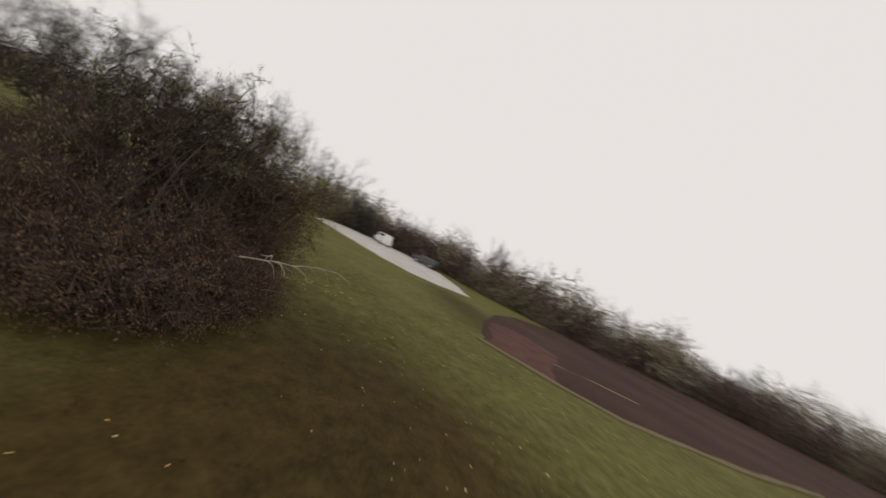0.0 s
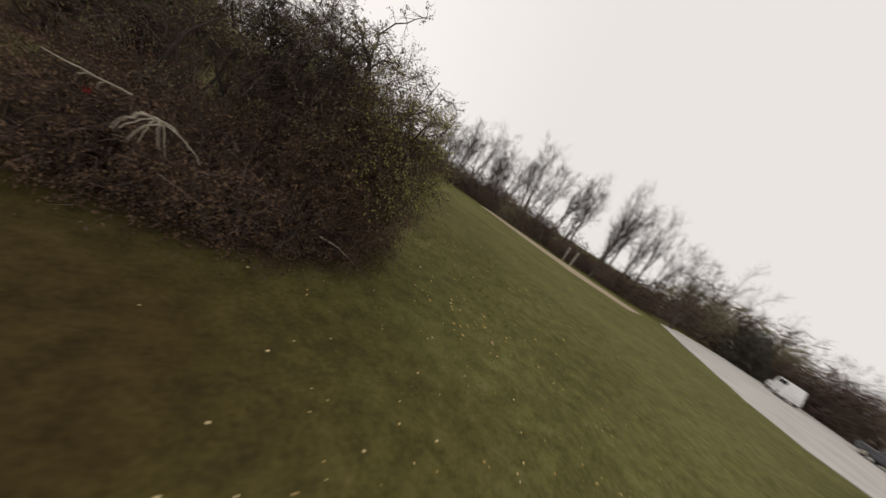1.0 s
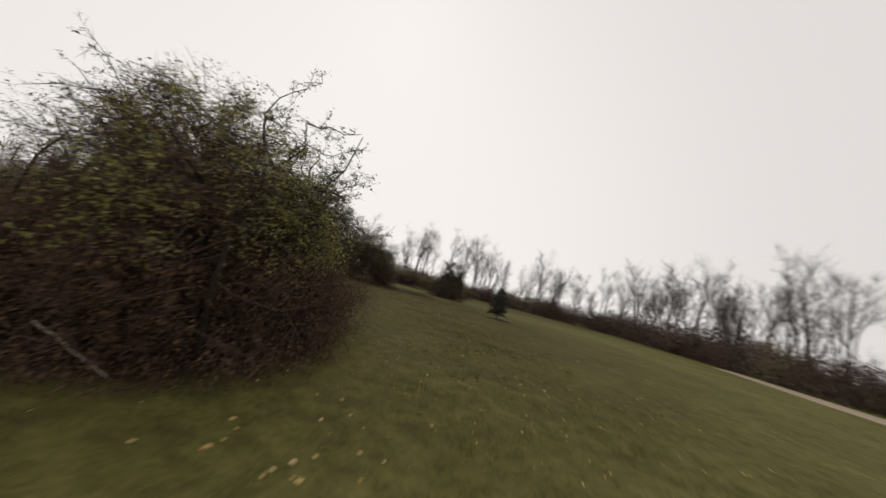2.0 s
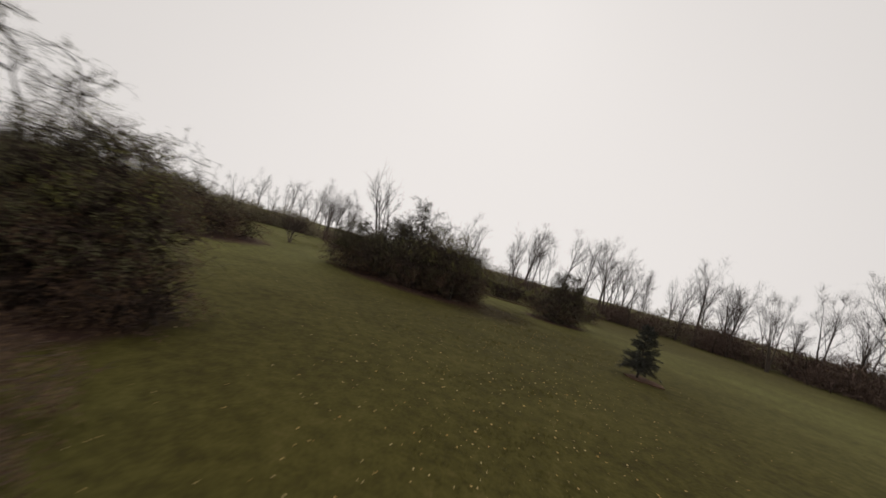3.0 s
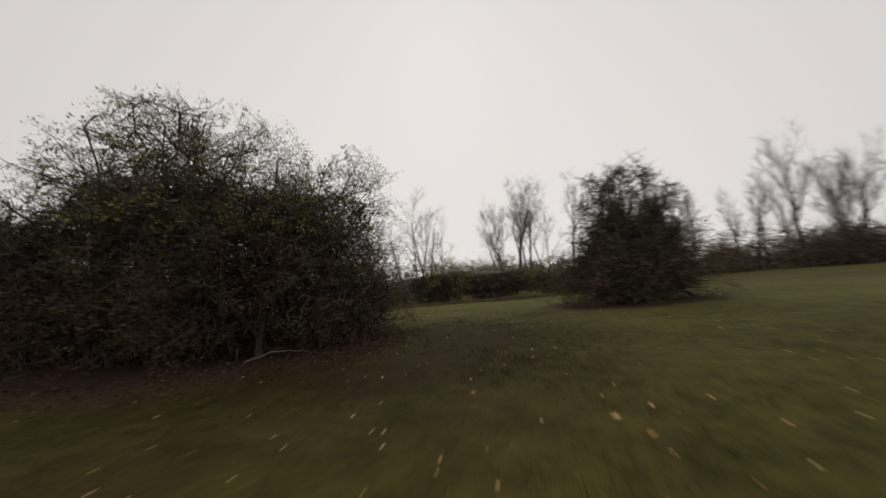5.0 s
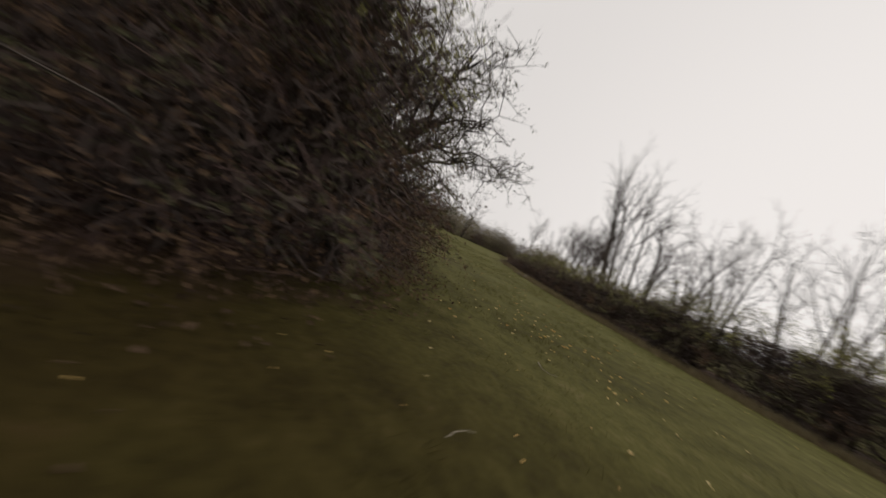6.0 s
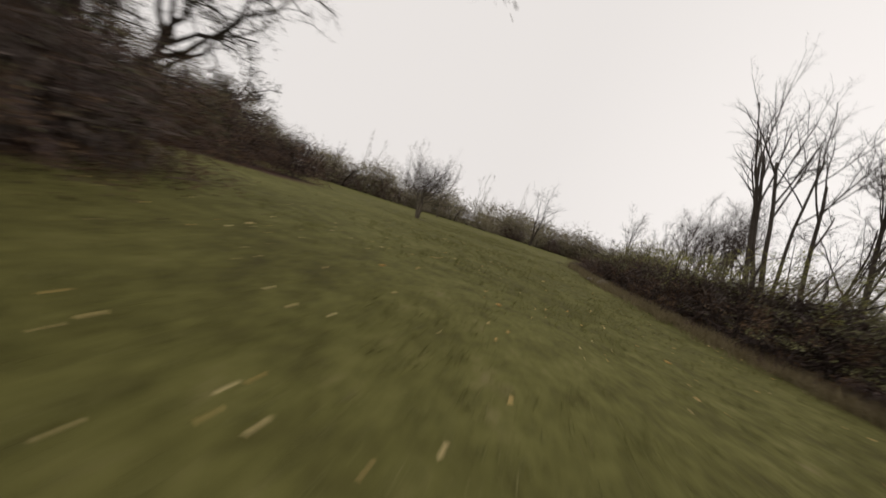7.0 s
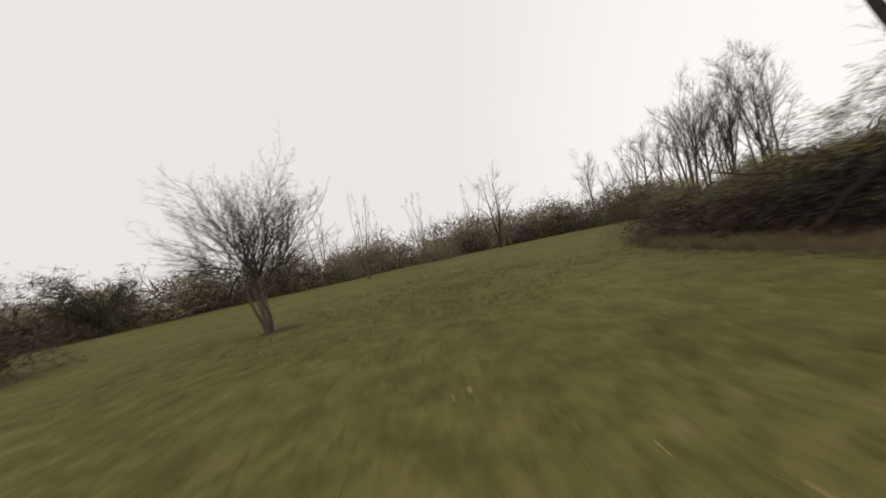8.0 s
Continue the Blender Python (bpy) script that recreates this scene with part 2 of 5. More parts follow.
M_LAMP = material("clear_lamp_glass", [(0.55, 0.55, 0.52), (0.7, 0.7, 0.66)], 2.0, 0.15, 0, 6.0, 0, 0.5)
M_RED = material("faded_red_cloth", [(0.180, 0.021, 0.018), (0.252, 0.036, 0.030)], 6.0, 0.8, 0, 40.0, 0, 0.2)

# ---- mesh makers ----


class Mesh:
    """Loose pieces gathered as arrays, and turned into one mesh."""

    def __init__(self):
        self.verts, self.faces, self.count = [], {3: [], 4: []}, 0

    def add(self, verts, faces):
        verts, faces = np.asarray(verts, float).reshape(-1, 3), np.asarray(faces, int)
        self.faces[faces.shape[1]].append(faces + self.count)
        self.verts.append(verts)
        self.count += len(verts)

    def build(self, name, mat, smooth=False):
        me = bpy.data.meshes.new(name)
        v = np.concatenate(self.verts)
        sets = [np.concatenate(self.faces[n]) for n in (3, 4) if self.faces[n]]
        corners = np.concatenate([s.ravel() for s in sets])
        sizes = np.concatenate([np.full(len(s), s.shape[1]) for s in sets])
        me.vertices.add(len(v))
        me.vertices.foreach_set("co", v.ravel())
        me.loops.add(len(corners))
        me.loops.foreach_set("vertex_index", corners)
        me.polygons.add(len(sizes))
        me.polygons.foreach_set("loop_start", np.r_[0, np.cumsum(sizes)[:-1]])
        me.polygons.foreach_set("use_smooth", np.full(len(sizes), smooth))
        me.update(calc_edges=True)
        me.validate()
        me.materials.append(mat)
        return me

    def spikes(self, base, way, length, radius):
        """Fine twigs: three-sided, tapering to a point."""
        base, way = np.asarray(base, float), np.asarray(way, float)
        n = len(base)
        if not n:
            return
        length, radius = np.broadcast_to(length, n)[:, None], np.broadcast_to(radius, n)[:, None]
        way = way / np.maximum(np.linalg.norm(way, axis=1, keepdims=True), 1e-6)
        side = np.cross(way, np.where(np.abs(way[:, 2:]) > 0.9, (1.0, 0, 0), (0, 0, 1.0)))
        side /= np.linalg.norm(side, axis=1, keepdims=True)
        up = np.cross(side, way)
        ring = [base + radius * (math.cos(a) * side + math.sin(a) * up) for a in (0, 2.094, 4.189)]
        v = np.stack([*ring, base + way * length], 1)
        k = 4 * np.arange(n)[:, None]
        self.add(v, np.concatenate([k + (0, 1, 3), k + (1, 2, 3), k + (2, 0, 3)]))

    def slivers(self, base, way, length, radius):
        """The finest twigs, thinner than a grass blade: one narrow three-cornered face each."""
        n = len(base)
        length, radius = np.broadcast_to(length, n)[:, None], np.broadcast_to(radius, n)[:, None]
        way = way / np.maximum(np.linalg.norm(way, axis=1, keepdims=True), 1e-6)
        side = np.cross(way, np.sin(np.arange(3 * n).reshape(n, 3) * 12.9898))
        side /= np.maximum(np.linalg.norm(side, axis=1, keepdims=True), 1e-6)
        v = np.stack([base - side * radius, base + side * radius, base + way * length], 1)
        self.add(v, 3 * np.arange(n)[:, None] + (0, 1, 2))

    def leaves(self, place, way, normal, length, width):
        """Small blades folded along the midrib: two triangles on each side are spared, four corners serve."""
        n = len(place)
        length, width = np.broadcast_to(length, n)[:, None], np.broadcast_to(width, n)[:, None]
        way = way / np.maximum(np.linalg.norm(way, axis=1, keepdims=True), 1e-6)
        side = np.cross(way, normal)
        side /= np.maximum(np.linalg.norm(side, axis=1, keepdims=True), 1e-6)
        up = np.cross(side, way)
        mid = place + 0.45 * length * way + 0.25 * width * up
        v = np.stack([place, mid + 0.5 * width * side, place + length * way, mid - 0.5 * width * side], 1)
        k = 4 * np.arange(n)[:, None]
        self.add(v, np.concatenate([k + (0, 1, 2), k + (0, 2, 3)]))

    def tube(self, pts, radii, sides=6):
        """A tapering limb along points."""
        pts, n = np.asarray(pts, float), len(pts)
        way = np.gradient(pts, axis=0)
        way /= np.maximum(np.linalg.norm(way, axis=1, keepdims=True), 1e-6)
        side = np.cross(way, (0.37, 0.93, 0.1))
        side /= np.maximum(np.linalg.norm(side, axis=1, keepdims=True), 1e-6)
        up = np.cross(side, way)
        a = np.arange(sides) * 2 * math.pi / sides
        r = np.asarray(radii, float)[:, None, None]
        v = pts[:, None] + r * (np.cos(a)[None, :, None] * side[:, None] + np.sin(a)[None, :, None] * up[:, None])
        i, j = np.meshgrid(np.arange(n - 1), np.arange(sides), indexing="ij")
        q = np.stack([i * sides + j, i * sides + (j + 1) % sides, (i + 1) * sides + (j + 1) % sides, (i + 1) * sides + j], -1).reshape(-1, 4)
        self.add(np.r_[v.reshape(-1, 3), pts[-1:] + way[-1:] * radii[-1]], q)
        top, end = (n - 1) * sides, n * sides
        self.faces[3].append(np.array([[top + j, top + (j + 1) % sides, end] for j in range(sides)]) + self.count - end - 1)


def thing(name, place, label, category, group="", kind=""):
    ob = new(name)
    ob.location = place
    return tagged(ob, label, category, group, kind)


def part(name, mesh, mat, parent, label="", smooth=False, kind=""):
    ob = new(name, mesh.build(name, mat, smooth))
    ob.parent = parent
    return tagged(ob, label, kind=kind)


def units(rng, n):
    v = rng.normal(size=(n, 3))
    return v / np.linalg.norm(v, axis=1, keepdims=True)


def limb(start, end, rng, bend=0.12, n=6):
    """Points of a wandering limb from start to end."""
    start, end = np.asarray(start, float), np.asarray(end, float)
    t = np.linspace(0, 1, n)[:, None]
    far = np.linalg.norm(end - start)
    sag = rng.normal(size=3) * bend * far
    wob = rng.normal(size=(n, 3)) * 0.011 * far
    wob[0] = wob[-1] = 0
    return start + (end - start) * t + 4 * t * (1 - t) * sag * 0.5 + wob


# ---- ground ----
def ground():
    """One sheet of turf to the horizon: fine near the flight, wide rings beyond, with slight humps."""
    m = Mesh()
    a = np.r_[-1500, -700, -300, -150, np.arange(-90, 91, 1.0), 150, 300, 700, 1500]
    x, y = np.meshgrid(a, a)
    rng = np.random.default_rng(3)
    z = np.zeros_like(x)
    for _ in range(10):
        kx, ky, ph = rng.normal() * 0.5, rng.normal() * 0.5, rng.uniform(0, 6)
        z += 0.008 * np.sin(kx * x + ky * y + ph)
    n = len(a)
    i, j = np.meshgrid(np.arange(n - 1), np.arange(n - 1), indexing="ij")
    q = np.stack([i * n + j, i * n + j + 1, (i + 1) * n + j + 1, (i + 1) * n + j], -1).reshape(-1, 4)
    m.add(np.stack([x, y, z - 0.02], -1), q)
    ob = new("ground", m.build("ground", M_TURF, True))
    return tagged(ob, "mown olive-green meadow turf with worn brown patches", "ground", kind="structure")


ground()


# ---- shrubs ----
def spread(rng, lobes, n, low=0.06, inner=False):
    """Points in the lobes of a bush, near its skin or within it, and the way out from each."""
    lob = np.array([l[:6] for l in lobes], float)
    big = np.array([(l[3] * l[4] * l[5]) ** 0.67 * (l[6] if len(l) > 6 else 1) for l in lobes])
    pick = rng.choice(len(lobes), n, p=big / big.sum())
    own = lob[pick]
    u = units(rng, n)
    r = rng.uniform(0.3, 0.74, n) if inner else np.where(rng.uniform(size=n) < 0.72, rng.uniform(0.80, 1.06, n), rng.uniform(0.45, 0.85, n))
    r *= 1 + 0.14 * np.sin(5 * u[:, 0] + 3 * u[:, 1] + pick) + 0.09 * np.sin(9 * u[:, 2] + 7 * u[:, 1] + 2 * pick)
    p = own[:, :3] + own[:, 3:6] * u * r[:, None]
    out = u / own[:, 3:6]
    out /= np.linalg.norm(out, axis=1, keepdims=True)
    keep = p[:, 2] > low
    if not inner:
        deep = np.linalg.norm((p[:, None] - lob[None, :, :3]) / lob[None, :, 3:6], axis=2)
        deep[np.arange(n), pick] = 1
        keep &= (deep.min(1) > 0.62) | (rng.uniform(size=n) < 0.2)
    return p[keep], out[keep], r[keep]


def shrub(name, place, lobes, label, seed, sprays, leafage, stems=14, twig=M_THICKET, leaf_size=0.035, wand=0.55, group="", category="shrub", gauge=1.0, thatch=None, lift=0.15, side=7, per=6, droop=0.25, bushy=1.0, fill=0.62):
    """A thicket: stems from the ground, fan-like sprays of twigs on its skin, each spray leafed by the first lot of (chooser, material, name) that takes it."""
    rng = np.random.default_rng(seed)
    ob = thing(name, (*place, 0), label, category, group)
    lob = np.array([l[:6] for l in lobes], float)
    rooted = [l for l in lob if l[2] < 1.15 * l[5]]
    for _ in range(stems):
        wood = Mesh()
        l = lob[rng.integers(len(lob))]
        g = min(rooted, key=lambda o: (o[0] - l[0]) ** 2 + (o[1] - l[1]) ** 2)
        foot = (g[0] + rng.normal() * g[3] * 0.25, g[1] + rng.normal() * g[4] * 0.25, -0.06)
        u = units(rng, 1)[0]
        u[2] = abs(u[2])
        tip = l[:3] + l[3:6] * u * 0.92
        tip[2] = max(tip[2], 0.5)
        pts = limb(foot, tip, rng, 0.2, 8)
        wood.tube(pts, np.linspace(0.05, 0.010, 8) * rng.uniform(0.6, 1.3), 5)
        for _ in range(3 if stems > 5 else 1):
            k = rng.integers(2, 7)
            u = units(rng, 1)[0] * (1, 1, 0.6) + (0, 0, 0.2)
            wood.tube(limb(pts[k], pts[k] + u * rng.uniform(0.5, 1.4), rng, 0.25, 5), np.linspace(0.016, 0.004, 5), 4)
        part("stem", wood, M_BARK, ob)
    p, out, r = spread(rng, lobes, sprays)
    n = len(p)
    way = out * 0.7 + units(rng, n) * 0.62 + (0, 0, lift)
    way /= np.linalg.norm(way, axis=1, keepdims=True)
    length = wand * rng.uniform(0.55, 1.5, n)
    tail = p - way * length[:, None] * 0.6
    tip = p + way * length[:, None] * 0.4 + np.c_[np.zeros((n, 2)), -droop * length * rng.uniform(0.2, 1.2, n)]
    tail[:, 2], tip[:, 2] = np.maximum(tail[:, 2], 0.0), np.maximum(tip[:, 2], 0.03)
    way = tip - tail
    twigs = Mesh()
    twigs.spikes(tail, way, np.linalg.norm(way, axis=1), 0.006 * gauge * rng.uniform(0.6, 1.4, n))
    flat = units(rng, n) * 0.5 + out * 0.5 + (0, 0, 0.6)
    flat /= np.linalg.norm(flat, axis=1, keepdims=True)
    across = np.cross(way, flat)
    across /= np.maximum(np.linalg.norm(across, axis=1, keepdims=True), 1e-6)
    ahead = way / np.maximum(np.linalg.norm(way, axis=1, keepdims=True), 1e-6)
    lot = np.full(n, -1)
    for i in reversed(range(len(leafage))):
        lot[leafage[i][0](p, r, rng.uniform(size=n))] = i
    leafy = [Mesh() for _ in leafage]
    for j in range(side):
        t = (j + rng.uniform(0.1, 0.9, n)) / side * 0.85 + 0.15
        base = tail + way * t[:, None]
        d = ahead * 0.6 + across * (0.85 if j % 2 else -0.85) + units(rng, n) * 0.4
        d /= np.linalg.norm(d, axis=1, keepdims=True)
        reach = bushy * length * 0.55 * (1.1 - 0.55 * t) * rng.uniform(0.6, 1.25, n)
        twigs.slivers(base, d, reach, 0.0032 * gauge)
        fork = base + d * (reach * rng.uniform(0.3, 0.7, n))[:, None]
        twigs.slivers(fork, d + units(rng, n) * 0.7, reach * rng.uniform(0.3, 0.7, n), 0.0026 * gauge)
        for i, m in enumerate(leafy):
            own = np.repeat(np.flatnonzero(lot == i), per)
            k = len(own)
            if not k:
                continue
            q = base[own] + d[own] * (reach[own] * rng.uniform(0.15, 1.1, k))[:, None] + rng.normal(size=(k, 3)) * leaf_size * 0.8
            q[:, 2] = np.maximum(q[:, 2], 0.03)
            size = leaf_size * rng.uniform(0.55, 1.45, k)
            m.leaves(q, d[own] + units(rng, k) * 0.9 + (0, 0, -0.2), flat[own] + units(rng, k) * 0.6, size, size * 0.58)
    part("twig_tangle", twigs, twig, ob, "dense tangled twigs", kind="stuff")
    if thatch:
        count, size, mat = thatch
        mat_in = Mesh()
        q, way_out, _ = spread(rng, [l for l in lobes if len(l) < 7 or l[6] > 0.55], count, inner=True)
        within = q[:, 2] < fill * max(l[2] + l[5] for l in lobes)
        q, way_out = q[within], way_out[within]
        k = len(q)
        size = size * rng.uniform(0.5, 1.4, k)
        mat_in.slivers(q, units(rng, k) + way_out * 0.3 + (0, 0, 0.2), size * 2.2, 0.14 * size)
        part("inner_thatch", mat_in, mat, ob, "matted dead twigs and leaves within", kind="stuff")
    for m, (_, mat, what) in zip(leafy, leafage):
        if m.count:
            part(what, m, mat, ob, kind="stuff")
    return ob


# The thicket that the flight circles first.
A_MOUND = [(0.3, -2.4, 0.7, 2.4, 2.4, 1.0), (1.4, -1.2, 0.8, 1.9, 2.2, 1.1), (-1.3, -2.4, 0.5, 1.6, 1.9, 0.95), (1.7, -3.45, 2.0, 1.35, 1.5, 1.5, 1.2), (1.1, -3.2, 1.6, 1.5, 1.3, 1.3, 1.0), (1.8, -1.6, 1.6, 1.3, 1.5, 1.4, 1.0), (1.3, -2.6, 2.8, 1.3, 1.3, 1.2, 0.35), (0.2, -2.4, 2.6, 1.5, 1.4, 1.4, 0.5), (-1.1, -2.2, 1.7, 1.3, 1.4, 1.2, 0.4), (1.8, 0.9, 0.8, 1.5, 1.8, 0.9)]
A_SKIRT = [(1.0, 2.0, 0.5, 1.3, 1.4, 0.8), (-2.2, -2.9, 0.4, 1.0, 1.1, 0.85), (-1.3, -3.5, 0.4, 1.1, 1.1, 0.9), (-0.2, -3.8, 0.4, 1.1, 1.1, 0.95), (1.0, -3.7, 0.4, 1.1, 1.1, 0.95), (2.1, -3.1, 0.45, 1.1, 1.1, 1.0), (2.5, -1.9, 0.5, 0.9, 1.1, 1.0), (2.4, -0.4, 0.5, 0.9, 1.3, 1.0)]
shrub("thicket", (-0.6, -11.7), A_MOUND + A_SKIRT, "dense mauve-brown thicket with fresh green leaves on top", 11, 6200,
      [(lambda p, r, u: (p[:, 0] > 0.9) & (p[:, 2] > 1.6) & (r > 0.7) & (u < 0.38 * (p[:, 0] - 0.4)), M_GREEN, "green_foliage"),
       (lambda p, r, u: (p[:, 2] > 1.4) & (u < 0.12 * p[:, 2]), M_SEDGE, "olive_foliage"),
       (lambda p, r, u: (p[:, 2] < 1.7 + np.maximum(p[:, 0], 0)) & (u < 0.8), M_BROWN, "brown_foliage")], stems=34, twig=M_MAUVE, leaf_size=0.040, wand=0.62, side=8, per=5, gauge=1.25, thatch=(22000, 0.11, M_THATCH))
# Its darker neighbour, across a strip of grass.
shrub("dark_thicket", (-3.3, -6.9), [(0, 0, 0.9, 2.2, 2.0, 1.5), (0.9, 0.6, 1.7, 1.5, 1.5, 1.5), (-0.9, -0.3, 1.5, 1.5, 1.5, 1.4), (0.2, 0.2, 2.8, 1.6, 1.5, 1.2, 0.7), (1.3, 0.9, 0.5, 1.1, 1.1, 1.0)],
      "dark thicket with thin olive leaves beside the mauve one", 16, 1500,
      [(lambda p, r, u: (p[:, 2] > 2.0) & (u < 0.25), M_GREEN, "green_foliage"), (lambda p, r, u: (p[:, 2] > 1.2) & (u < 0.5), M_SEDGE, "olive_foliage"), (lambda p, r, u: u < 0.6, M_BROWN, "brown_foliage")],
      stems=16, twig=M_MAUVE, leaf_size=0.045, wand=0.62, per=5, gauge=1.2, thatch=(12000, 0.12, M_SHADE_TWIG), fill=0.75)
# The big bush that the flight circles next.
B_BASE = [(4.6, 1.7, 0.9, 1.9, 1.9, 1.4), (2.2, 2.6, 0.7, 2.4, 1.7, 1.15), (-1.6, 2.8, 0.7, 2.6, 1.6, 1.15), (-0.2, 0.2, 0.9, 5.9, 3.6, 1.5), (3.8, 0.3, 1.2, 2.3, 2.8, 1.7), (0.4, 0.0, 1.2, 3.2, 2.6, 1.35), (-3.8, 0.2, 1.2, 2.2, 2.7, 1.4), (-3.8, -0.2, 0.7, 2.3, 2.8, 1.3, 1.2), (3.5, 0.0, 2.5, 1.8, 2.0, 1.4, 0.8), (3.3, -1.2, 2.7, 1.9, 1.9, 1.4, 0.8)]
B_CROWN = [(1.0, -1.8, 2.1, 2.8, 1.9, 1.4, 0.9), (-2.0, -1.6, 1.8, 2.6, 2.0, 1.3, 0.7), (3.1, -0.1, 3.5, 1.8, 2.0, 1.5, 1.1), (4.2, -0.5, 2.0, 1.5, 1.7, 1.4, 1.1), (2.4, -1.2, 3.6, 1.7, 1.6, 1.4, 1.0), (3.8, 1.0, 2.5, 1.4, 1.4, 1.5, 1.0), (4.5, 2.1, 1.8, 1.2, 1.2, 1.3, 0.9), (4.6, 1.4, 3.0, 1.5, 1.5, 1.5, 1.1), (-5.9, -0.9, 0.8, 1.4, 1.7, 1.2), (5.2, 0.9, 0.7, 1.4, 1.4, 1.1)]
shrub("large_bush", (-5.0, 14.2), B_BASE + B_CROWN, "large dark rounded bush with a dull leafy crown", 12, 6000,
      [(lambda p, r, u: (p[:, 0] > 0.5) & (p[:, 2] > 2.2) & (r > 0.75) & (u < 0.3), M_GREEN, "green_foliage"),
       (lambda p, r, u: (p[:, 2] < 2.2) & (u < 0.85 - 0.3 * p[:, 2]), M_BROWN, "brown_foliage"),
       (lambda p, r, u: (p[:, 2] > 0.5) & (u < 0.8), M_OLIVE, "olive_foliage")], stems=36, leaf_size=0.042, wand=0.62, side=7, per=5, gauge=1.2, thatch=(46000, 0.13, M_BRUSH), fill=0.7)
C_LOBES = [(0.3, 0, 0.9, 2.5, 2.2, 1.35), (0.1, 0.2, 1.9, 1.7, 1.7, 1.4, 0.7), (1.0, 0.4, 1.8, 1.5, 1.5, 1.4, 0.7)]
shrub("round_shrub", (6.9, 20.5), C_LOBES, "dark upright shrub with tangled twigs beside the big bush", 13, 1100,
      [(lambda p, r, u: (p[:, 2] < 1.6) & (u < 0.35), M_BROWN, "brown_foliage"), (lambda p, r, u: u < 0.85, M_OLIVE, "olive_foliage")], stems=18, leaf_size=0.052, wand=0.6, per=5, thatch=(16000, 0.13, M_BRUSH), fill=0.8)
E_LOBES = [(0, 0, 1.3, 3.5, 3.2, 2.2), (1.7, 1.5, 0.9, 2.3, 2.2, 1.8), (-2.5, 3.0, 0.9, 2.6, 2.0, 1.8), (-1.5, -3.5, 1.4, 3.2, 3.2, 2.3), (1.0, -5.4, 1.2, 2.8, 2.6, 2.2), (-3.0, -0.8, 1.4, 3.0, 3.0, 2.2), (0.4, -2.0, 2.2, 2.4, 2.4, 1.6, 0.8), (3.0, -2.4, 0.9, 2.2, 2.6, 1.7)]
shrub("low_thicket", (-20.8, 9.2), E_LOBES, "low spreading dark thicket at the meadow side", 14, 3200,
      [(lambda p, r, u: (p[:, 2] > 1.6) & (u < 0.5), M_SEDGE, "olive_foliage"), (lambda p, r, u: (p[:, 2] < 2.4) & (u < 0.7), M_BROWN, "brown_foliage")], stems=20, leaf_size=0.055, twig=M_MAUVE, per=4, wand=0.7, thatch=(26000, 0.13, M_SHADE_TWIG), fill=0.85)

# The hedge on the far side of the big bush, in runs.
HEDGE = [(5.5, 30.2, 1.5), (1.4, 29.8, 1.85), (-2.6, 29.2, 2.15), (-6.4, 29.0, 1.9), (-10.2, 29.0, 1.55), (-14.0, 29.4, 1.45), (-17.8, 30.2, 1.5), (9.6, 31.5, 1.4), (-21.2, 31.2, 1.15), (-24.0, 32.3, 0.9)]
for i, (hx, hy, hh) in enumerate(HEDGE):
    fresh = 0.30 if hx > -11 else 0.26
    shrub("hedge_shrub", (hx, hy), [(0, 0, hh * 0.32, 2.6, 2.0, hh * 0.85, 1.3), (-0.9, 0.5, hh * 0.75, 1.9, 1.6, hh * 0.7), (1.0, 0.3, hh * 0.65, 1.9, 1.6, hh * 0.7)],
          "dense hedge shrub, mauve-brown below and olive above", 30 + i, 620 if hh > 1.8 else 480,
          [(lambda p, r, u: (p[:, 2] > 1.1) & (r > 0.6) & (u < fresh), M_GREEN, "green_foliage"), (lambda p, r, u: (p[:, 2] > 0.8) & (u < 0.62 * p[:, 2]), M_SEDGE, "olive_foliage"),
           (lambda p, r, u: (p[:, 2] < 1.5) & (u < 0.35), M_BROWN, "brown_foliage")],
          stems=8, group="shrubs of the hedge", leaf_size=0.045, wand=0.55, gauge=1.0, twig=M_MAUVE, per=7, thatch=(15000 if hh > 1.8 else 8000, 0.11, M_BRUSH), fill=0.56)


# A low heap of cut brush past the hedge's end.
shrub("brush_heap", (-21.6, 29.9), [(0, 0, 0.15, 1.7, 0.9, 0.55), (1.0, -0.2, 0.1, 1.2, 0.8, 0.45)], "low heap of cut brown brush on the turf", 141, 260,
      [(lambda p, r, u: u < 0.5, M_RUSSET, "brown_foliage")], stems=6, leaf_size=0.05, wand=0.6, twig=M_BRUSH, per=3, thatch=(900, 0.12, M_THATCH), lift=0.0)


# ---- bare trees ----
def turned(way, angle, rng):
    """A way that leaves another by an angle, to a chance side."""
    side = np.cross(way, rng.normal(size=3))
    side /= max(np.linalg.norm(side), 1e-6)
    return way * math.cos(angle) + side * math.sin(angle)


def run(start, way, length, rng, n, wander, up):
    """Points of a growing shoot that wanders and bends upward or down."""
    pts, d = [np.asarray(start, float)], np.asarray(way, float)
    for _ in range(n):
        d = d + rng.normal(size=3) * wander + (0, 0, up)
        d = d / np.linalg.norm(d)
        pts.append(pts[-1] + d * length / n)
    return np.array(pts)


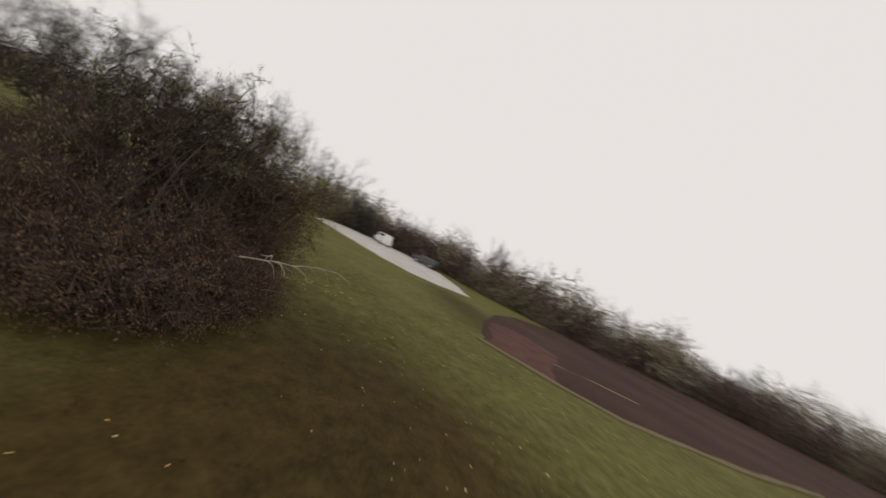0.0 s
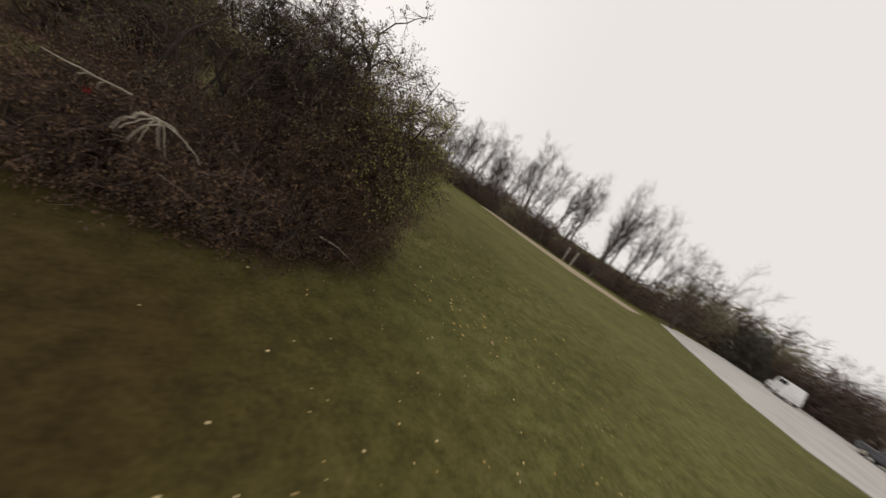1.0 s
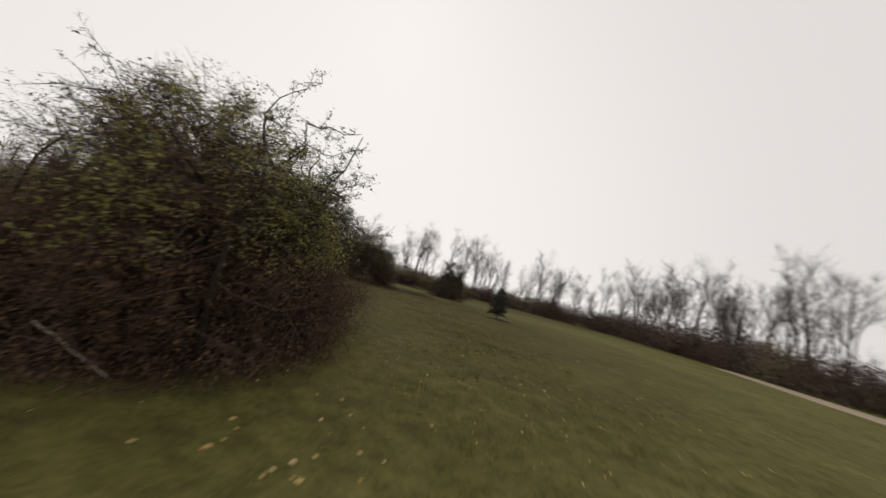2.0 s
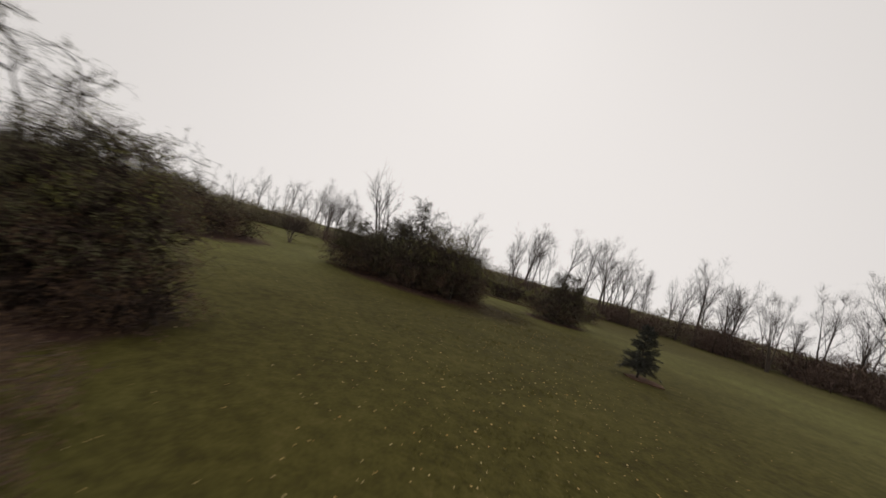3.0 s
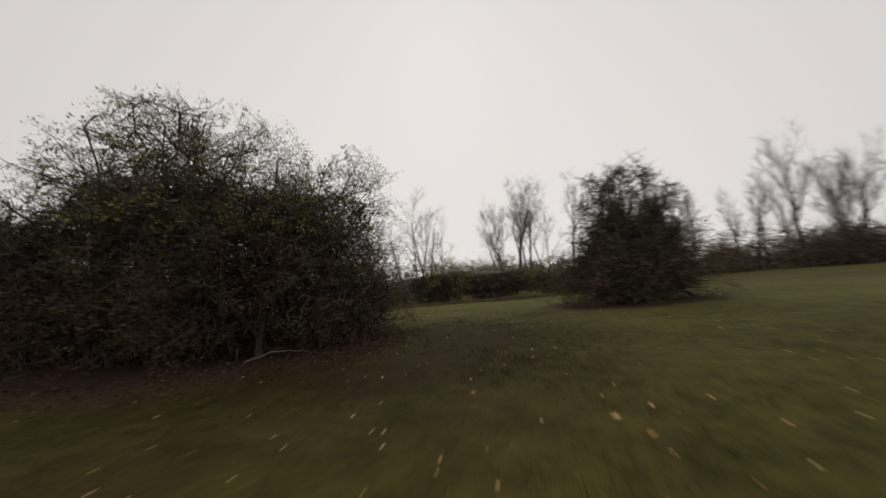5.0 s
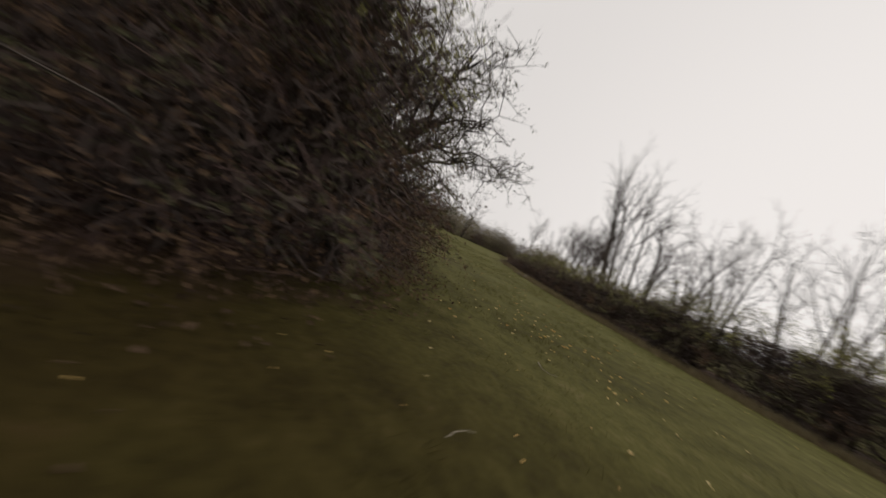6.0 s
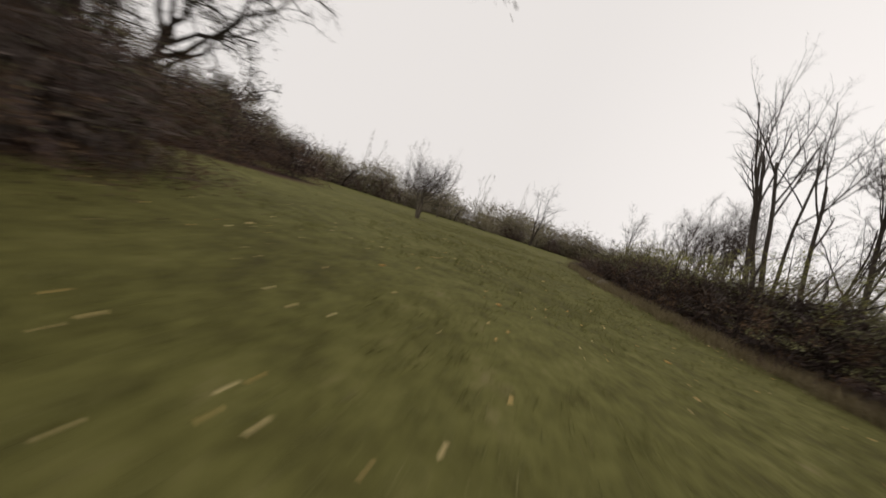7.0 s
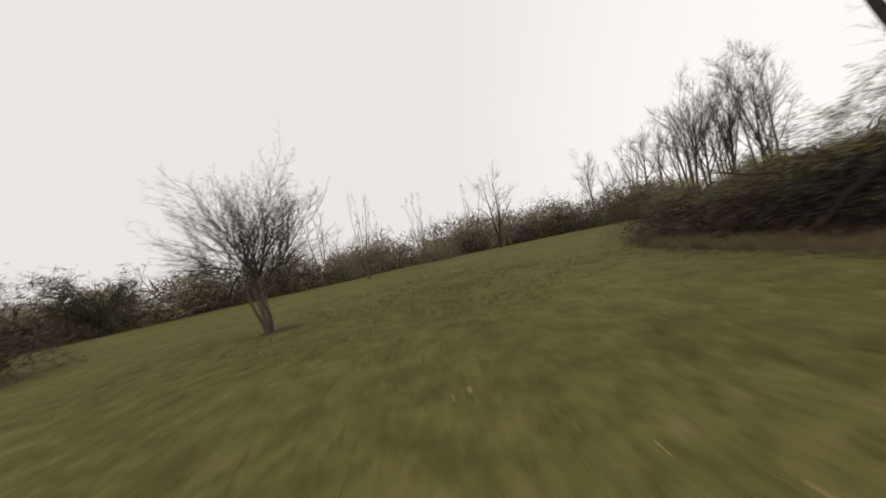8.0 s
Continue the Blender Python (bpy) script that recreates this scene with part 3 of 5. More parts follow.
def bare_tree(name, place, label, seed, height, trunks=1, lean=6.0, thick=0.011, crown_from=0.35, limbs=11, forks=5, twigs=5, limb_len=0.42, angle=(36, 38, 45), wander=0.10, up=0.10,
              group="", mat=M_BARK, twig_mat=M_TWIG, single=False, leaves=0, leaf_mat=M_OLIVE, leaf_size=0.05, twig_len=0.055, bend=(0, 0), trunk_len=0.88, fine=1.0, taper=0.12, round_top=0.6, slender=0.48, spurs=2):
    """A leafless tree: tapering trunks, limbs that rise from them, forking branches and fine twigs."""
    rng = np.random.default_rng(seed)
    ob = thing(name, (*place, 0), label, "tree", group)
    crown, tips, ways = Mesh(), [], []
    for t in range(trunks):
        a = t * 2 * math.pi / trunks + rng.uniform(-0.4, 0.4)
        tilt = math.radians(lean) * rng.uniform(0.6, 1.3)
        way = np.array([math.cos(a) * math.sin(tilt), math.sin(a) * math.sin(tilt), math.cos(tilt)]) + (*bend, 0)
        foot = np.array([math.cos(a), math.sin(a), 0]) * (0.007 * height if trunks > 1 else 0) + (0, 0, -0.1)
        tall = height * trunk_len * rng.uniform(0.85, 1.05)
        stem = run(foot, way / np.linalg.norm(way), tall, rng, 10, wander * (0.45 if wander < 0.15 else 0.85), up * 0.25)
        r0 = thick * height * rng.uniform(0.8, 1.15)
        radii = r0 * np.linspace(1, taper, 11)
        radii[0] *= 1.45
        bole = Mesh()
        bole.tube(stem, radii, 7)
        part("trunk", bole, mat, ob, smooth=True)
        for s in np.linspace(crown_from, 0.99, max(3, limbs // trunks)) + rng.normal(size=max(3, limbs // trunks)) * 0.02:
            s = min(max(s, 0.05), 0.99)
            i = int(s * 10)
            at = stem[i] + (stem[i + 1] - stem[i]) * (s * 10 - i)
            d = (stem[i + 1] - stem[i]) / np.linalg.norm(stem[i + 1] - stem[i])
            reach = height * limb_len * (1.1 - round_top * s) * rng.uniform(0.65, 1.1)
            pts = run(at, turned(d, math.radians(angle[0]) * rng.uniform(0.6, 1.3), rng), reach, rng, 6, wander, up)
            rb = max(np.interp(s, (0, 1), (r0, r0 * taper)) * slender, 0.0014 * height)
            bough = Mesh() if single else crown
            bough.tube(pts, np.linspace(rb, rb * 0.3, 7), 4)
            for _ in range(forks):
                u = rng.uniform(0.2, 0.98)
                j = int(u * 6)
                d2 = pts[j + 1] - pts[j]
                q0 = pts[j] + d2 * (u * 6 - j)
                d2 = turned(d2 / np.linalg.norm(d2), math.radians(angle[1]) * rng.uniform(0.6, 1.3), rng)
                spur = run(q0, d2, reach * 0.55 * (1.1 - 0.5 * u) * rng.uniform(0.6, 1.1), rng, 4 if single else 2, wander * 1.2, up)
                bough.tube(spur, np.linspace(rb * 0.42 * (1 - 0.5 * u), max(rb * 0.10, 0.0005 * height), len(spur)), 3)
                feelers = [spur]
                for _ in range(spurs if single else 0):
                    k = rng.integers(1, len(spur) - 1)
                    d3 = spur[k + 1] - spur[k]
                    far = np.linalg.norm(spur[-1] - spur[0])
                    feeler = run(spur[k], turned(d3 / np.linalg.norm(d3), math.radians(angle[1]) * rng.uniform(0.7, 1.3), rng), far * rng.uniform(0.3, 0.65), rng, 3, wander * 1.3, up)
                    bough.tube(feeler, np.linspace(rb * 0.2 * (1 - 0.5 * u), max(rb * 0.06, 0.0004 * height), len(feeler)), 3)
                    feelers.append(feeler)
                for line in feelers:
                    for _ in range(twigs):
                        k = rng.integers(0, len(line) - 1)
                        w = rng.uniform(0, 1)
                        tips.append(line[k] + (line[k + 1] - line[k]) * w)
                        ways.append(line[k + 1] - line[k])
            if single:
                part("limb", bough, mat, ob)
            for _ in range(twigs):
                k = rng.integers(2, 6)
                tips.append(pts[k])
                ways.append(pts[k + 1] - pts[k])
    n = len(tips)
    base, way = np.array(tips), np.array(ways)
    way /= np.linalg.norm(way, axis=1, keepdims=True)
    way = way + units(rng, n) * math.tan(math.radians(angle[2])) * 0.8 + (0, 0, up)
    way /= np.linalg.norm(way, axis=1, keepdims=True)
    length = height * twig_len * rng.uniform(0.5, 1.5, n)
    twiggy = Mesh() if single else crown
    (twiggy.spikes if single else twiggy.slivers)(base, way, length, height * 0.0007 * fine)
    for _ in range(4 if single else 2):
        u = rng.uniform(0.2, 0.95, n)
        twiggy.slivers(base + way * (length * u)[:, None], way + units(rng, n) * 0.6, length * rng.uniform(0.3, 0.7, n), height * 0.0005 * fine)
    part("crown", twiggy, twig_mat, ob, "fine leafless twigs", kind="stuff")
    if leaves:
        leafy = Mesh()
        i = rng.integers(0, n, leaves)
        q = base[i] + way[i] * (length[i] * rng.uniform(0, 1.1, leaves))[:, None] + rng.normal(size=(leaves, 3)) * 0.04
        size = leaf_size * rng.uniform(0.6, 1.4, leaves)
        leafy.leaves(q, units(rng, leaves) + (0, 0, -0.3), units(rng, leaves), size, size * 0.6)
        part("foliage", leafy, leaf_mat, ob, kind="stuff")
    return ob


def forking_tree(name, place, label, seed, stems, levels, mat, twig_mat, tip, wander=0.10, up=0.05, group="", bole_mat=None):
    """A bare tree that forks again and again. stems: (way, length, radius, foot) each; levels: (branches, from, angle, share of length) each."""
    rng = np.random.default_rng(seed)
    ob = thing(name, (*place, 0), label, "tree", group)
    tips, ways = [], []

    def grow(m, start, way, length, radius, left, rise):
        n = 7 if len(left) == len(levels) else 4
        pts = run(start, way, length, rng, n, wander, rise)
        end = radius * (0.5 if left else 0.35)
        m.tube(pts, np.linspace(radius, end, n + 1), 7 if radius > 0.03 else 4 if radius > 0.009 else 3)
        for q, d in zip(pts[1:-1], np.diff(pts, axis=0)[1:]) if len(left) < 2 else ():
            tips.append(q)
            ways.append(d)
        if not left:
            return
        count, begin, angle, share = left[0]
        for k in range(count):
            u = min(0.995, begin + (1 - begin) * (k + rng.uniform(0.2, 0.9)) / count)
            j = int(u * n)
            d = (pts[j + 1] - pts[j]) / np.linalg.norm(pts[j + 1] - pts[j])
            out = turned(d, math.radians(angle) * rng.uniform(0.6, 1.25) * (0.5 if k == count - 1 else 1), rng)
            out = out + np.array([d[0], d[1], 0.0]) * 0.25
            bough = Mesh() if len(left) == len(levels) else m
            grow(bough, pts[j] + (pts[j + 1] - pts[j]) * (u * n - j), out / np.linalg.norm(out), length * share * rng.uniform(0.7, 1.2), (radius + (end - radius) * u) * 0.62, left[1:], up)
            if bough is not m:
                part("limb", bough, mat, ob)

    for way, length, radius, foot in stems:
        way = np.array(way, float)
        bole = Mesh()
        grow(bole, np.array([*foot, -0.08]), way / np.linalg.norm(way), length, radius, levels, up * 0.3)
        part("trunk", bole, bole_mat or mat, ob, smooth=True)
    base, way = np.array(tips), np.array(ways)
    way = way / np.linalg.norm(way, axis=1, keepdims=True) + units(rng, len(base)) * 0.8
    way /= np.linalg.norm(way, axis=1, keepdims=True)
    fine = Mesh()
    length = tip * rng.uniform(0.4, 1.3, len(base))
    fine.spikes(base, way, length, tip * 0.016)
    fine.slivers(base + way * (length * 0.5)[:, None], way + units(rng, len(base)) * 0.8, length * 0.6, tip * 0.013)
    part("crown", fine, twig_mat, ob, "fine leafless twigs", kind="stuff")
    return ob


VASE = [(0.16, 1.55, 0.050), (0.22, 1.45, 0.045), (0.12, 1.65, 0.050), (0.24, 1.40, 0.042), (0.18, 1.50, 0.046), (0.22, 1.40, 0.040), (0.03, 1.70, 0.050)]
forking_tree("small_tree", (-22.1, 20.0), "small bare pale-stemmed tree with a rounded vase-shaped crown on turf", 7,
             [((math.cos(1.05 * k) * w, math.sin(1.05 * k) * w - 0.03, 1.0), l, r, (math.cos(1.05 * k) * 0.06, math.sin(1.05 * k) * 0.06)) for k, (w, l, r) in enumerate(VASE)],
             [(5, 0.50, 48, 0.95), (6, 0.30, 42, 0.58), (5, 0.30, 42, 0.50)], M_WOODBARK, M_TWIG, 0.20, 0.09, 0.08, bole_mat=M_PALE)
TALL = [(4, 0.55, 28, 0.42), (5, 0.3, 34, 0.45), (4, 0.25, 38, 0.5)]
forking_tree("tall_tree", (-20.6, 37.7), "tall bare tree leaning in two stems behind the hedge", 52,
             [((-0.305, -0.02, 1.0), 9.6, 0.14, (0.0, 0.0)), ((-0.29, -0.05, 1.0), 9.8, 0.13, (-0.15, 0.55))], TALL, M_BARK, M_TWIG, 0.4, 0.045, 0.03)
forking_tree("tall_tree", (-20.9, 38.9), "tall bare tree parting low into two leaning stems behind the hedge", 54,
             [((-0.29, -0.06, 1.0), 9.6, 0.14, (0.0, 0.0)), ((-0.29, 0.17, 1.0), 10.4, 0.10, (0.0, 0.08))], TALL, M_BARK, M_TWIG, 0.4, 0.05, 0.03)
forking_tree("tall_tree", (-20.7, 40.9), "tall bare tree with a crooked forked stem behind the hedge", 53,
             [((-0.30, 0.06, 1.0), 8.6, 0.13, (0.0, 0.0)), ((-0.30 * 0.8, 0.06 + 0.1, 1.0), 5.5, 0.05, (0.15, 0.2))], TALL, M_BARK, M_TWIG, 0.4, 0.07, 0.03)
bare_tree("tall_tree", (-15.0, 36.6), "tall bare leaning tree rising behind the hedge", 152, 9.5, trunks=1, lean=5, thick=0.0135, crown_from=0.3, limbs=12, forks=6, twigs=4, limb_len=0.40, angle=(36, 44, 46), wander=0.10, up=0.06, single=True, bend=(-0.16, 0.02), trunk_len=0.72, taper=0.34, twig_len=0.035, round_top=0.35)
for k, (tx, ty, th) in enumerate(((-12.8, 36.8, 9.5), (-10.6, 37.2, 10.5), (-8.2, 38.0, 9.0), (-5.6, 37.6, 9.8), (-17.4, 38.5, 8.0), (-13.9, 38.4, 8.5))):
    bare_tree("leaning_tree", (tx, ty), "slender bare tree leaning behind the hedge", 160 + k, th, trunks=1 + k % 2, lean=7, thick=0.0095, crown_from=0.25, limbs=12, forks=6, twigs=4, limb_len=0.36, angle=(34, 42, 46), wander=0.10, up=0.06, round_top=0.4, trunk_len=0.75, taper=0.3, twig_len=0.04, bend=(-0.10 - 0.03 * (k % 3), 0.0), group="leaning trees behind the hedge")


def kinked(start, end, rng, n, kink, arch):
    """Points of a gnarled branch: short straight runs with sharp turns, arched upward on its way."""
    start, end = np.asarray(start, float), np.asarray(end, float)
    t = np.linspace(0, 1, n)[:, None]
    far = np.linalg.norm(end - start)
    turn = rng.normal(size=(n, 3)) * kink * far / n
    turn[0] = 0
    return start + (end - start) * t + np.cumsum(turn, 0) + (0, 0, 4 * arch * far) * (t * (1 - t))


def crab_apple(name, place, label, seed, height, reach, trunks=3, shift=(0, 0), leaves=9000, leaf_mat=M_OLIVE, leaf_size=0.045, group="", limbs=6, low=0.30, density=1.0):
    """A gnarled spreading tree: short crooked trunks, limbs that fan out to a wide domed crown, crooked branches, spurs and small leaves."""
    rng = np.random.default_rng(seed)
    ob = thing(name, (*place, 0), label, "tree", group)
    heart, dome = np.array([*shift, height * 0.45]), np.array([reach, reach, height * 0.53])
    tips, ways = [], []
    for k in range(trunks):
        a = (k + rng.uniform(-0.3, 0.3)) * 2 * math.pi / trunks
        foot = np.array([math.cos(a) * 0.12, math.sin(a) * 0.12, -0.08])
        head = np.array([math.cos(a) * reach * 0.22 + shift[0] * 0.5, math.sin(a) * reach * 0.22 + shift[1] * 0.5, height * rng.uniform(low, low + 0.14)])
        stem = kinked(foot, head, rng, 7, 0.22, 0.0)
        r0 = 0.013 * height * rng.uniform(0.8, 1.2)
        bole = Mesh()
        bole.tube(stem, np.linspace(1.3, 0.75, 7) * r0, 7)
        part("trunk", bole, M_BARK, ob, smooth=True)
        for j in range(limbs):
            at = stem[-1] if j < 2 else stem[rng.integers(3, 7)]
            b, e = a + rng.normal() * 0.75, math.asin(rng.uniform(-0.08, 1.0))
            aim = heart + dome * (math.cos(b) * math.cos(e), math.sin(b) * math.cos(e), math.sin(e)) * rng.uniform(0.62, 0.88)
            main = kinked(at, aim, rng, 9, 0.36, 0.10)
            bough = Mesh()
            bough.tube(main, np.linspace(0.62, 0.16, 9) * r0, 5)
            for _ in range(int(9 * density)):
                i = rng.integers(2, 9)
                u = units(rng, 1)[0] * (1, 1, 0.6) + 0.45 * (main[i] - heart) / dome
                u[2] += 0.10
                twig = kinked(main[i], main[i] + u / np.linalg.norm(u) * reach * rng.uniform(0.18, 0.48), rng, 6, 0.5, 0.06)
                bough.tube(twig, np.linspace(0.22, 0.07, 6) * r0, 4)
                w = units(rng, 9) * (1, 1, 0.75)
                at, far = twig[rng.integers(1, 6, 9)], reach * rng.uniform(0.08, 0.24, 9)
                bough.spikes(at, w, far, 0.10 * r0)
                for q, d, f in zip(at, w, far):
                    for v in rng.uniform(0.1, 0.95, 6):
                        tips.append(q + d * f * v)
                        ways.append(d)
            part("limb", bough, M_BARK, ob)
    base, way = np.array(tips), np.array(ways)
    n = len(base)
    way = way / np.maximum(np.linalg.norm(way, axis=1, keepdims=True), 1e-6) + units(rng, n) * 0.9
    way /= np.linalg.norm(way, axis=1, keepdims=True)
    length = 0.035 * height * rng.uniform(0.3, 1.3, n)
    fine = Mesh()
    fine.spikes(base, way, length, 0.0036)
    u = rng.uniform(0.2, 0.9, n)
    fine.slivers(base + way * (length * u)[:, None], way + units(rng, n), length * 0.6, 0.003)
    part("crown", fine, M_TWIG, ob, "fine crooked twigs", kind="stuff")
    if leaves:
        i = np.repeat(rng.integers(0, n, leaves // 3), 3)
        k = len(i)
        q = base[i] + way[i] * (length[i] * rng.uniform(0.1, 1.1, k))[:, None] + rng.normal(size=(k, 3)) * 0.02
        size = leaf_size * rng.uniform(0.6, 1.4, k)
        leafy = Mesh()
        leafy.leaves(q, units(rng, k) + (0, 0, -0.2), units(rng, k) + (0, 0, 0.6), size, size * 0.6)
        part("foliage", leafy, leaf_mat, ob, kind="stuff")
    return ob


crab_apple("gnarled_tree", (-24.0, 6.2), "gnarled tree leaning out of the low thicket, thinly leaved", 154, 6.6, 2.6, 2, (-0.3, 1.7), 6000, leaf_size=0.05, low=0.36, limbs=7)
crab_apple("gnarled_tree", (-39.5, 2.2), "gnarled olive-leaved tree standing before the far brush", 54, 4.8, 3.4, leaves=9000, leaf_size=0.06, leaf_mat=M_OLIVE)
for bx, by, bh, br, seed, tr, shift, green in ((-5.2, 15.0, 7.3, 2.9, 555, 3, (0.2, 0.1), 0), (-9.0, 14.9, 5.6, 2.7, 56, 3, (-0.2, 0.8), 0), (-9.5, 13.2, 4.2, 1.8, 157, 2, (-0.3, -0.2), 0), (-7.4, 13.2, 5.4, 2.4, 154, 2, (0, -0.3), 0),
                                               (-1.8, 14.2, 4.7, 2.5, 58, 3, (0.4, 0.1), 1), (-4.0, 13.0, 5.2, 2.4, 155, 2, (0, -0.4), 0)):
    crab_apple("crab_apple_tree", (bx, by), "gnarled crab apple growing up through the big bush", seed, bh, br, tr, shift, 6000 if seed in (56, 155) else 21000 if seed == 555 else 13000, M_SEDGE if green else M_OLIVE, 0.046, "crab apples in the bush", limbs=9 if seed == 555 else 6, density=0.75 if seed in (56, 155) else 1.0)
crab_apple("crab_apple_tree", (-4.6, 16.4), "gnarled crab apple leaning out over the meadow side of the bush", 57, 5.4, 2.8, 3, (0.0, 0.8), 10000, M_OLIVE, 0.04, "crab apples in the bush", limbs=5, low=0.32, density=0.95)
crab_apple("crab_apple_tree", (7.0, 20.6), "twiggy crab apple growing up through the round shrub", 259, 5.2, 1.7, 3, (0.4, 0.1), 12000, M_OLIVE, 0.042, "crab apples in the bush", low=0.3, limbs=8)
for bx, by, bh, br, seed, shift, leaves in ((-0.8, -13.6, 4.1, 2.1, 268, (-0.1, 0.0), 5000), (1.0, -13.9, 4.6, 2.0, 269, (0.2, -0.2), 9000), (0.5, -11.9, 4.3, 1.9, 270, (0.0, 0.3), 5000)):
    crab_apple("thicket_tree", (bx, by), "small gnarled tree with crooked limbs growing out of the thicket", seed, bh, br, 3, shift, leaves, M_SEDGE, 0.042, "trees in the thicket", limbs=6, low=0.34, density=0.75)
crab_apple("thicket_tree", (-3.3, -7.0), "small gnarled tree growing out of the dark thicket behind", 271, 4.8, 2.2, 3, (0.2, 0.2), 7000, M_SEDGE, 0.045, "trees in the thicket", limbs=6, low=0.34, density=0.8)
for bx, by, bh, seed in ((-1.9, -13.7, 3.0, 266), (-0.9, -13.6, 3.7, 261), (0.0, -14.5, 3.7, 263)):
    bare_tree("thicket_tree", (bx, by), "small bare dark-stemmed tree growing out of the thicket", seed, bh, trunks=3, lean=12, thick=0.0075, crown_from=0.4, limbs=18, forks=6, twigs=5, limb_len=0.32, angle=(44, 44, 48), wander=0.15, up=0.02,
              group="trees in the thicket", twig_mat=M_MAUVE, single=True, leaves=1200, leaf_mat=M_SEDGE, leaf_size=0.045, twig_len=0.06, round_top=0.5, fine=1.2)

# Trees of the wood's edge: seven kinds, copied.
KINDS = [bare_tree("woodland_tree", (2.0 + 3.1 * i, 50.0 + (i * 7) % 5), "tall bare grey-brown woodland tree at the meadow's edge", 60 + i, h, trunks=tr, lean=le, thick=th, crown_from=cf, limbs=li, forks=7, twigs=7, limb_len=ln, angle=(an - 5, 36, 44), wander=0.06, up=0.08, slender=0.55, round_top=0.45, trunk_len=tl, group="trees of the wood's edge", twig_mat=M_TWIG, mat=M_WOODBARK, twig_len=0.05, fine=0.8)
         for i, (h, tr, le, th, cf, li, ln, an, tl) in enumerate([(13, 1, 3, 0.013, 0.42, 12, 0.40, 34, 0.72), (12, 2, 7, 0.010, 0.40, 12, 0.34, 34, 0.74), (14, 1, 4, 0.013, 0.50, 11, 0.38, 36, 0.74), (12, 3, 8, 0.009, 0.42, 15, 0.30, 32, 0.78), (12, 1, 5, 0.012, 0.36, 13, 0.42, 40, 0.68), (11, 2, 9, 0.010, 0.38, 12, 0.36, 38, 0.72), (10, 1, 2, 0.009, 0.25, 14, 0.24, 32, 0.9)])]
bare_tree("meadow_tree", (-46.5, 32.6), "spreading bare tree among the far brush", 172, 8.0, trunks=2, lean=9, thick=0.013, crown_from=0.3, limbs=16, forks=6, twigs=6, limb_len=0.42, angle=(48, 42, 42), wander=0.14, up=0.05)
SAPLING = bare_tree("sapling", (-38.5, 20.5), "thin bare sapling rising out of the far brush", 170, 6.0, trunks=3, lean=9, thick=0.006, crown_from=0.25, limbs=15, forks=3, twigs=4, limb_len=0.24, angle=(24, 28, 30), wander=0.07, up=0.12, group="saplings in the brush", twig_mat=M_HAZE, mat=M_PALE)
BRUSH = [shrub("edge_shrub", (1.0 + 3.4 * i, 46.0 + (i * 3) % 4), [(0, 0, h * 0.16, 2.7, 2.2, h * 0.56, 1.4), (a, 0.4, h * 0.52, 1.6, 1.5, h * 0.45), (-1.3 * a, 0.3, h * b, 1.6, 1.4, h * 0.38)], label, 80 + i, 84,
                [(lambda p, r, u: u < 0.7, m, "foliage")], stems=2, leaf_size=0.06, wand=0.85, group="shrubs of the wood's edge", side=9, per=1, gauge=2.0, twig=M_HAZE if m is M_DRY else M_MAUVE, thatch=(1250, 0.17, n), lift=0.3, droop=0.25, bushy=1.15, fill=0.8)
         for i, (h, a, b, m, n, label) in enumerate([(2.4, 0.9, 0.35, M_BROWN, M_THATCH, "tangled mauve-brown brushwood at the edge of the wood"), (3.0, -0.7, 0.55, M_DRY, M_THATCH_OLIVE, "grey-olive brushwood at the edge of the wood"), (1.9, 1.3, 0.5, M_BROWN, M_THATCH, "low mauve-brown brushwood at the edge of the wood"), (3.6, 0.4, 0.3, M_DRY, M_THATCH_OLIVE, "tall grey-olive brushwood at the edge of the wood"), (2.8, -1.2, 0.45, M_BROWN, M_THATCH, "tangled mauve-brown brushwood at the edge of the wood")])]


def along(line, step, rng, jitter):
    """Places at about even steps along a broken line."""
    pts, out = np.array(line, float), []
    for a, b in zip(pts[:-1], pts[1:]):
        n = max(1, int(np.linalg.norm(b - a) / step))
        for i in range(n):
            out.append(a + (b - a) * (i + rng.uniform(0.1, 0.9)) / n + rng.normal(size=2) * jitter)
    return out


NORTH = [(-9, 50), (11, 51)]
NORTH_EAST = [(11, 51), (20, 50.5), (31, 47), (39, 34), (39, 20), (39.5, 8), (42, -4), (48, -10)]
EAST_BACK = [(40, 42), (44, 30), (44, 14), (46, 2), (51, -7), (60, -13)]
SOUTH_EAST = [(58, -9), (64, -16), (64, -27), (54, -37), (39, -46), (33, -57), (32, -69), (22, -82), (0, -92), (-20, -95)]
WEST = [(-30, 58), (-42, 54), (-49, 46), (-52, 38), (-53, 27), (-52, 17), (-46, 11), (-43, 3), (-44, -10), (-46, -26)]
BEHIND_HEDGE = [(-27, 42), (-20, 41), (-12, 41), (-2, 41), (8, 42)]
rng = np.random.default_rng(5)


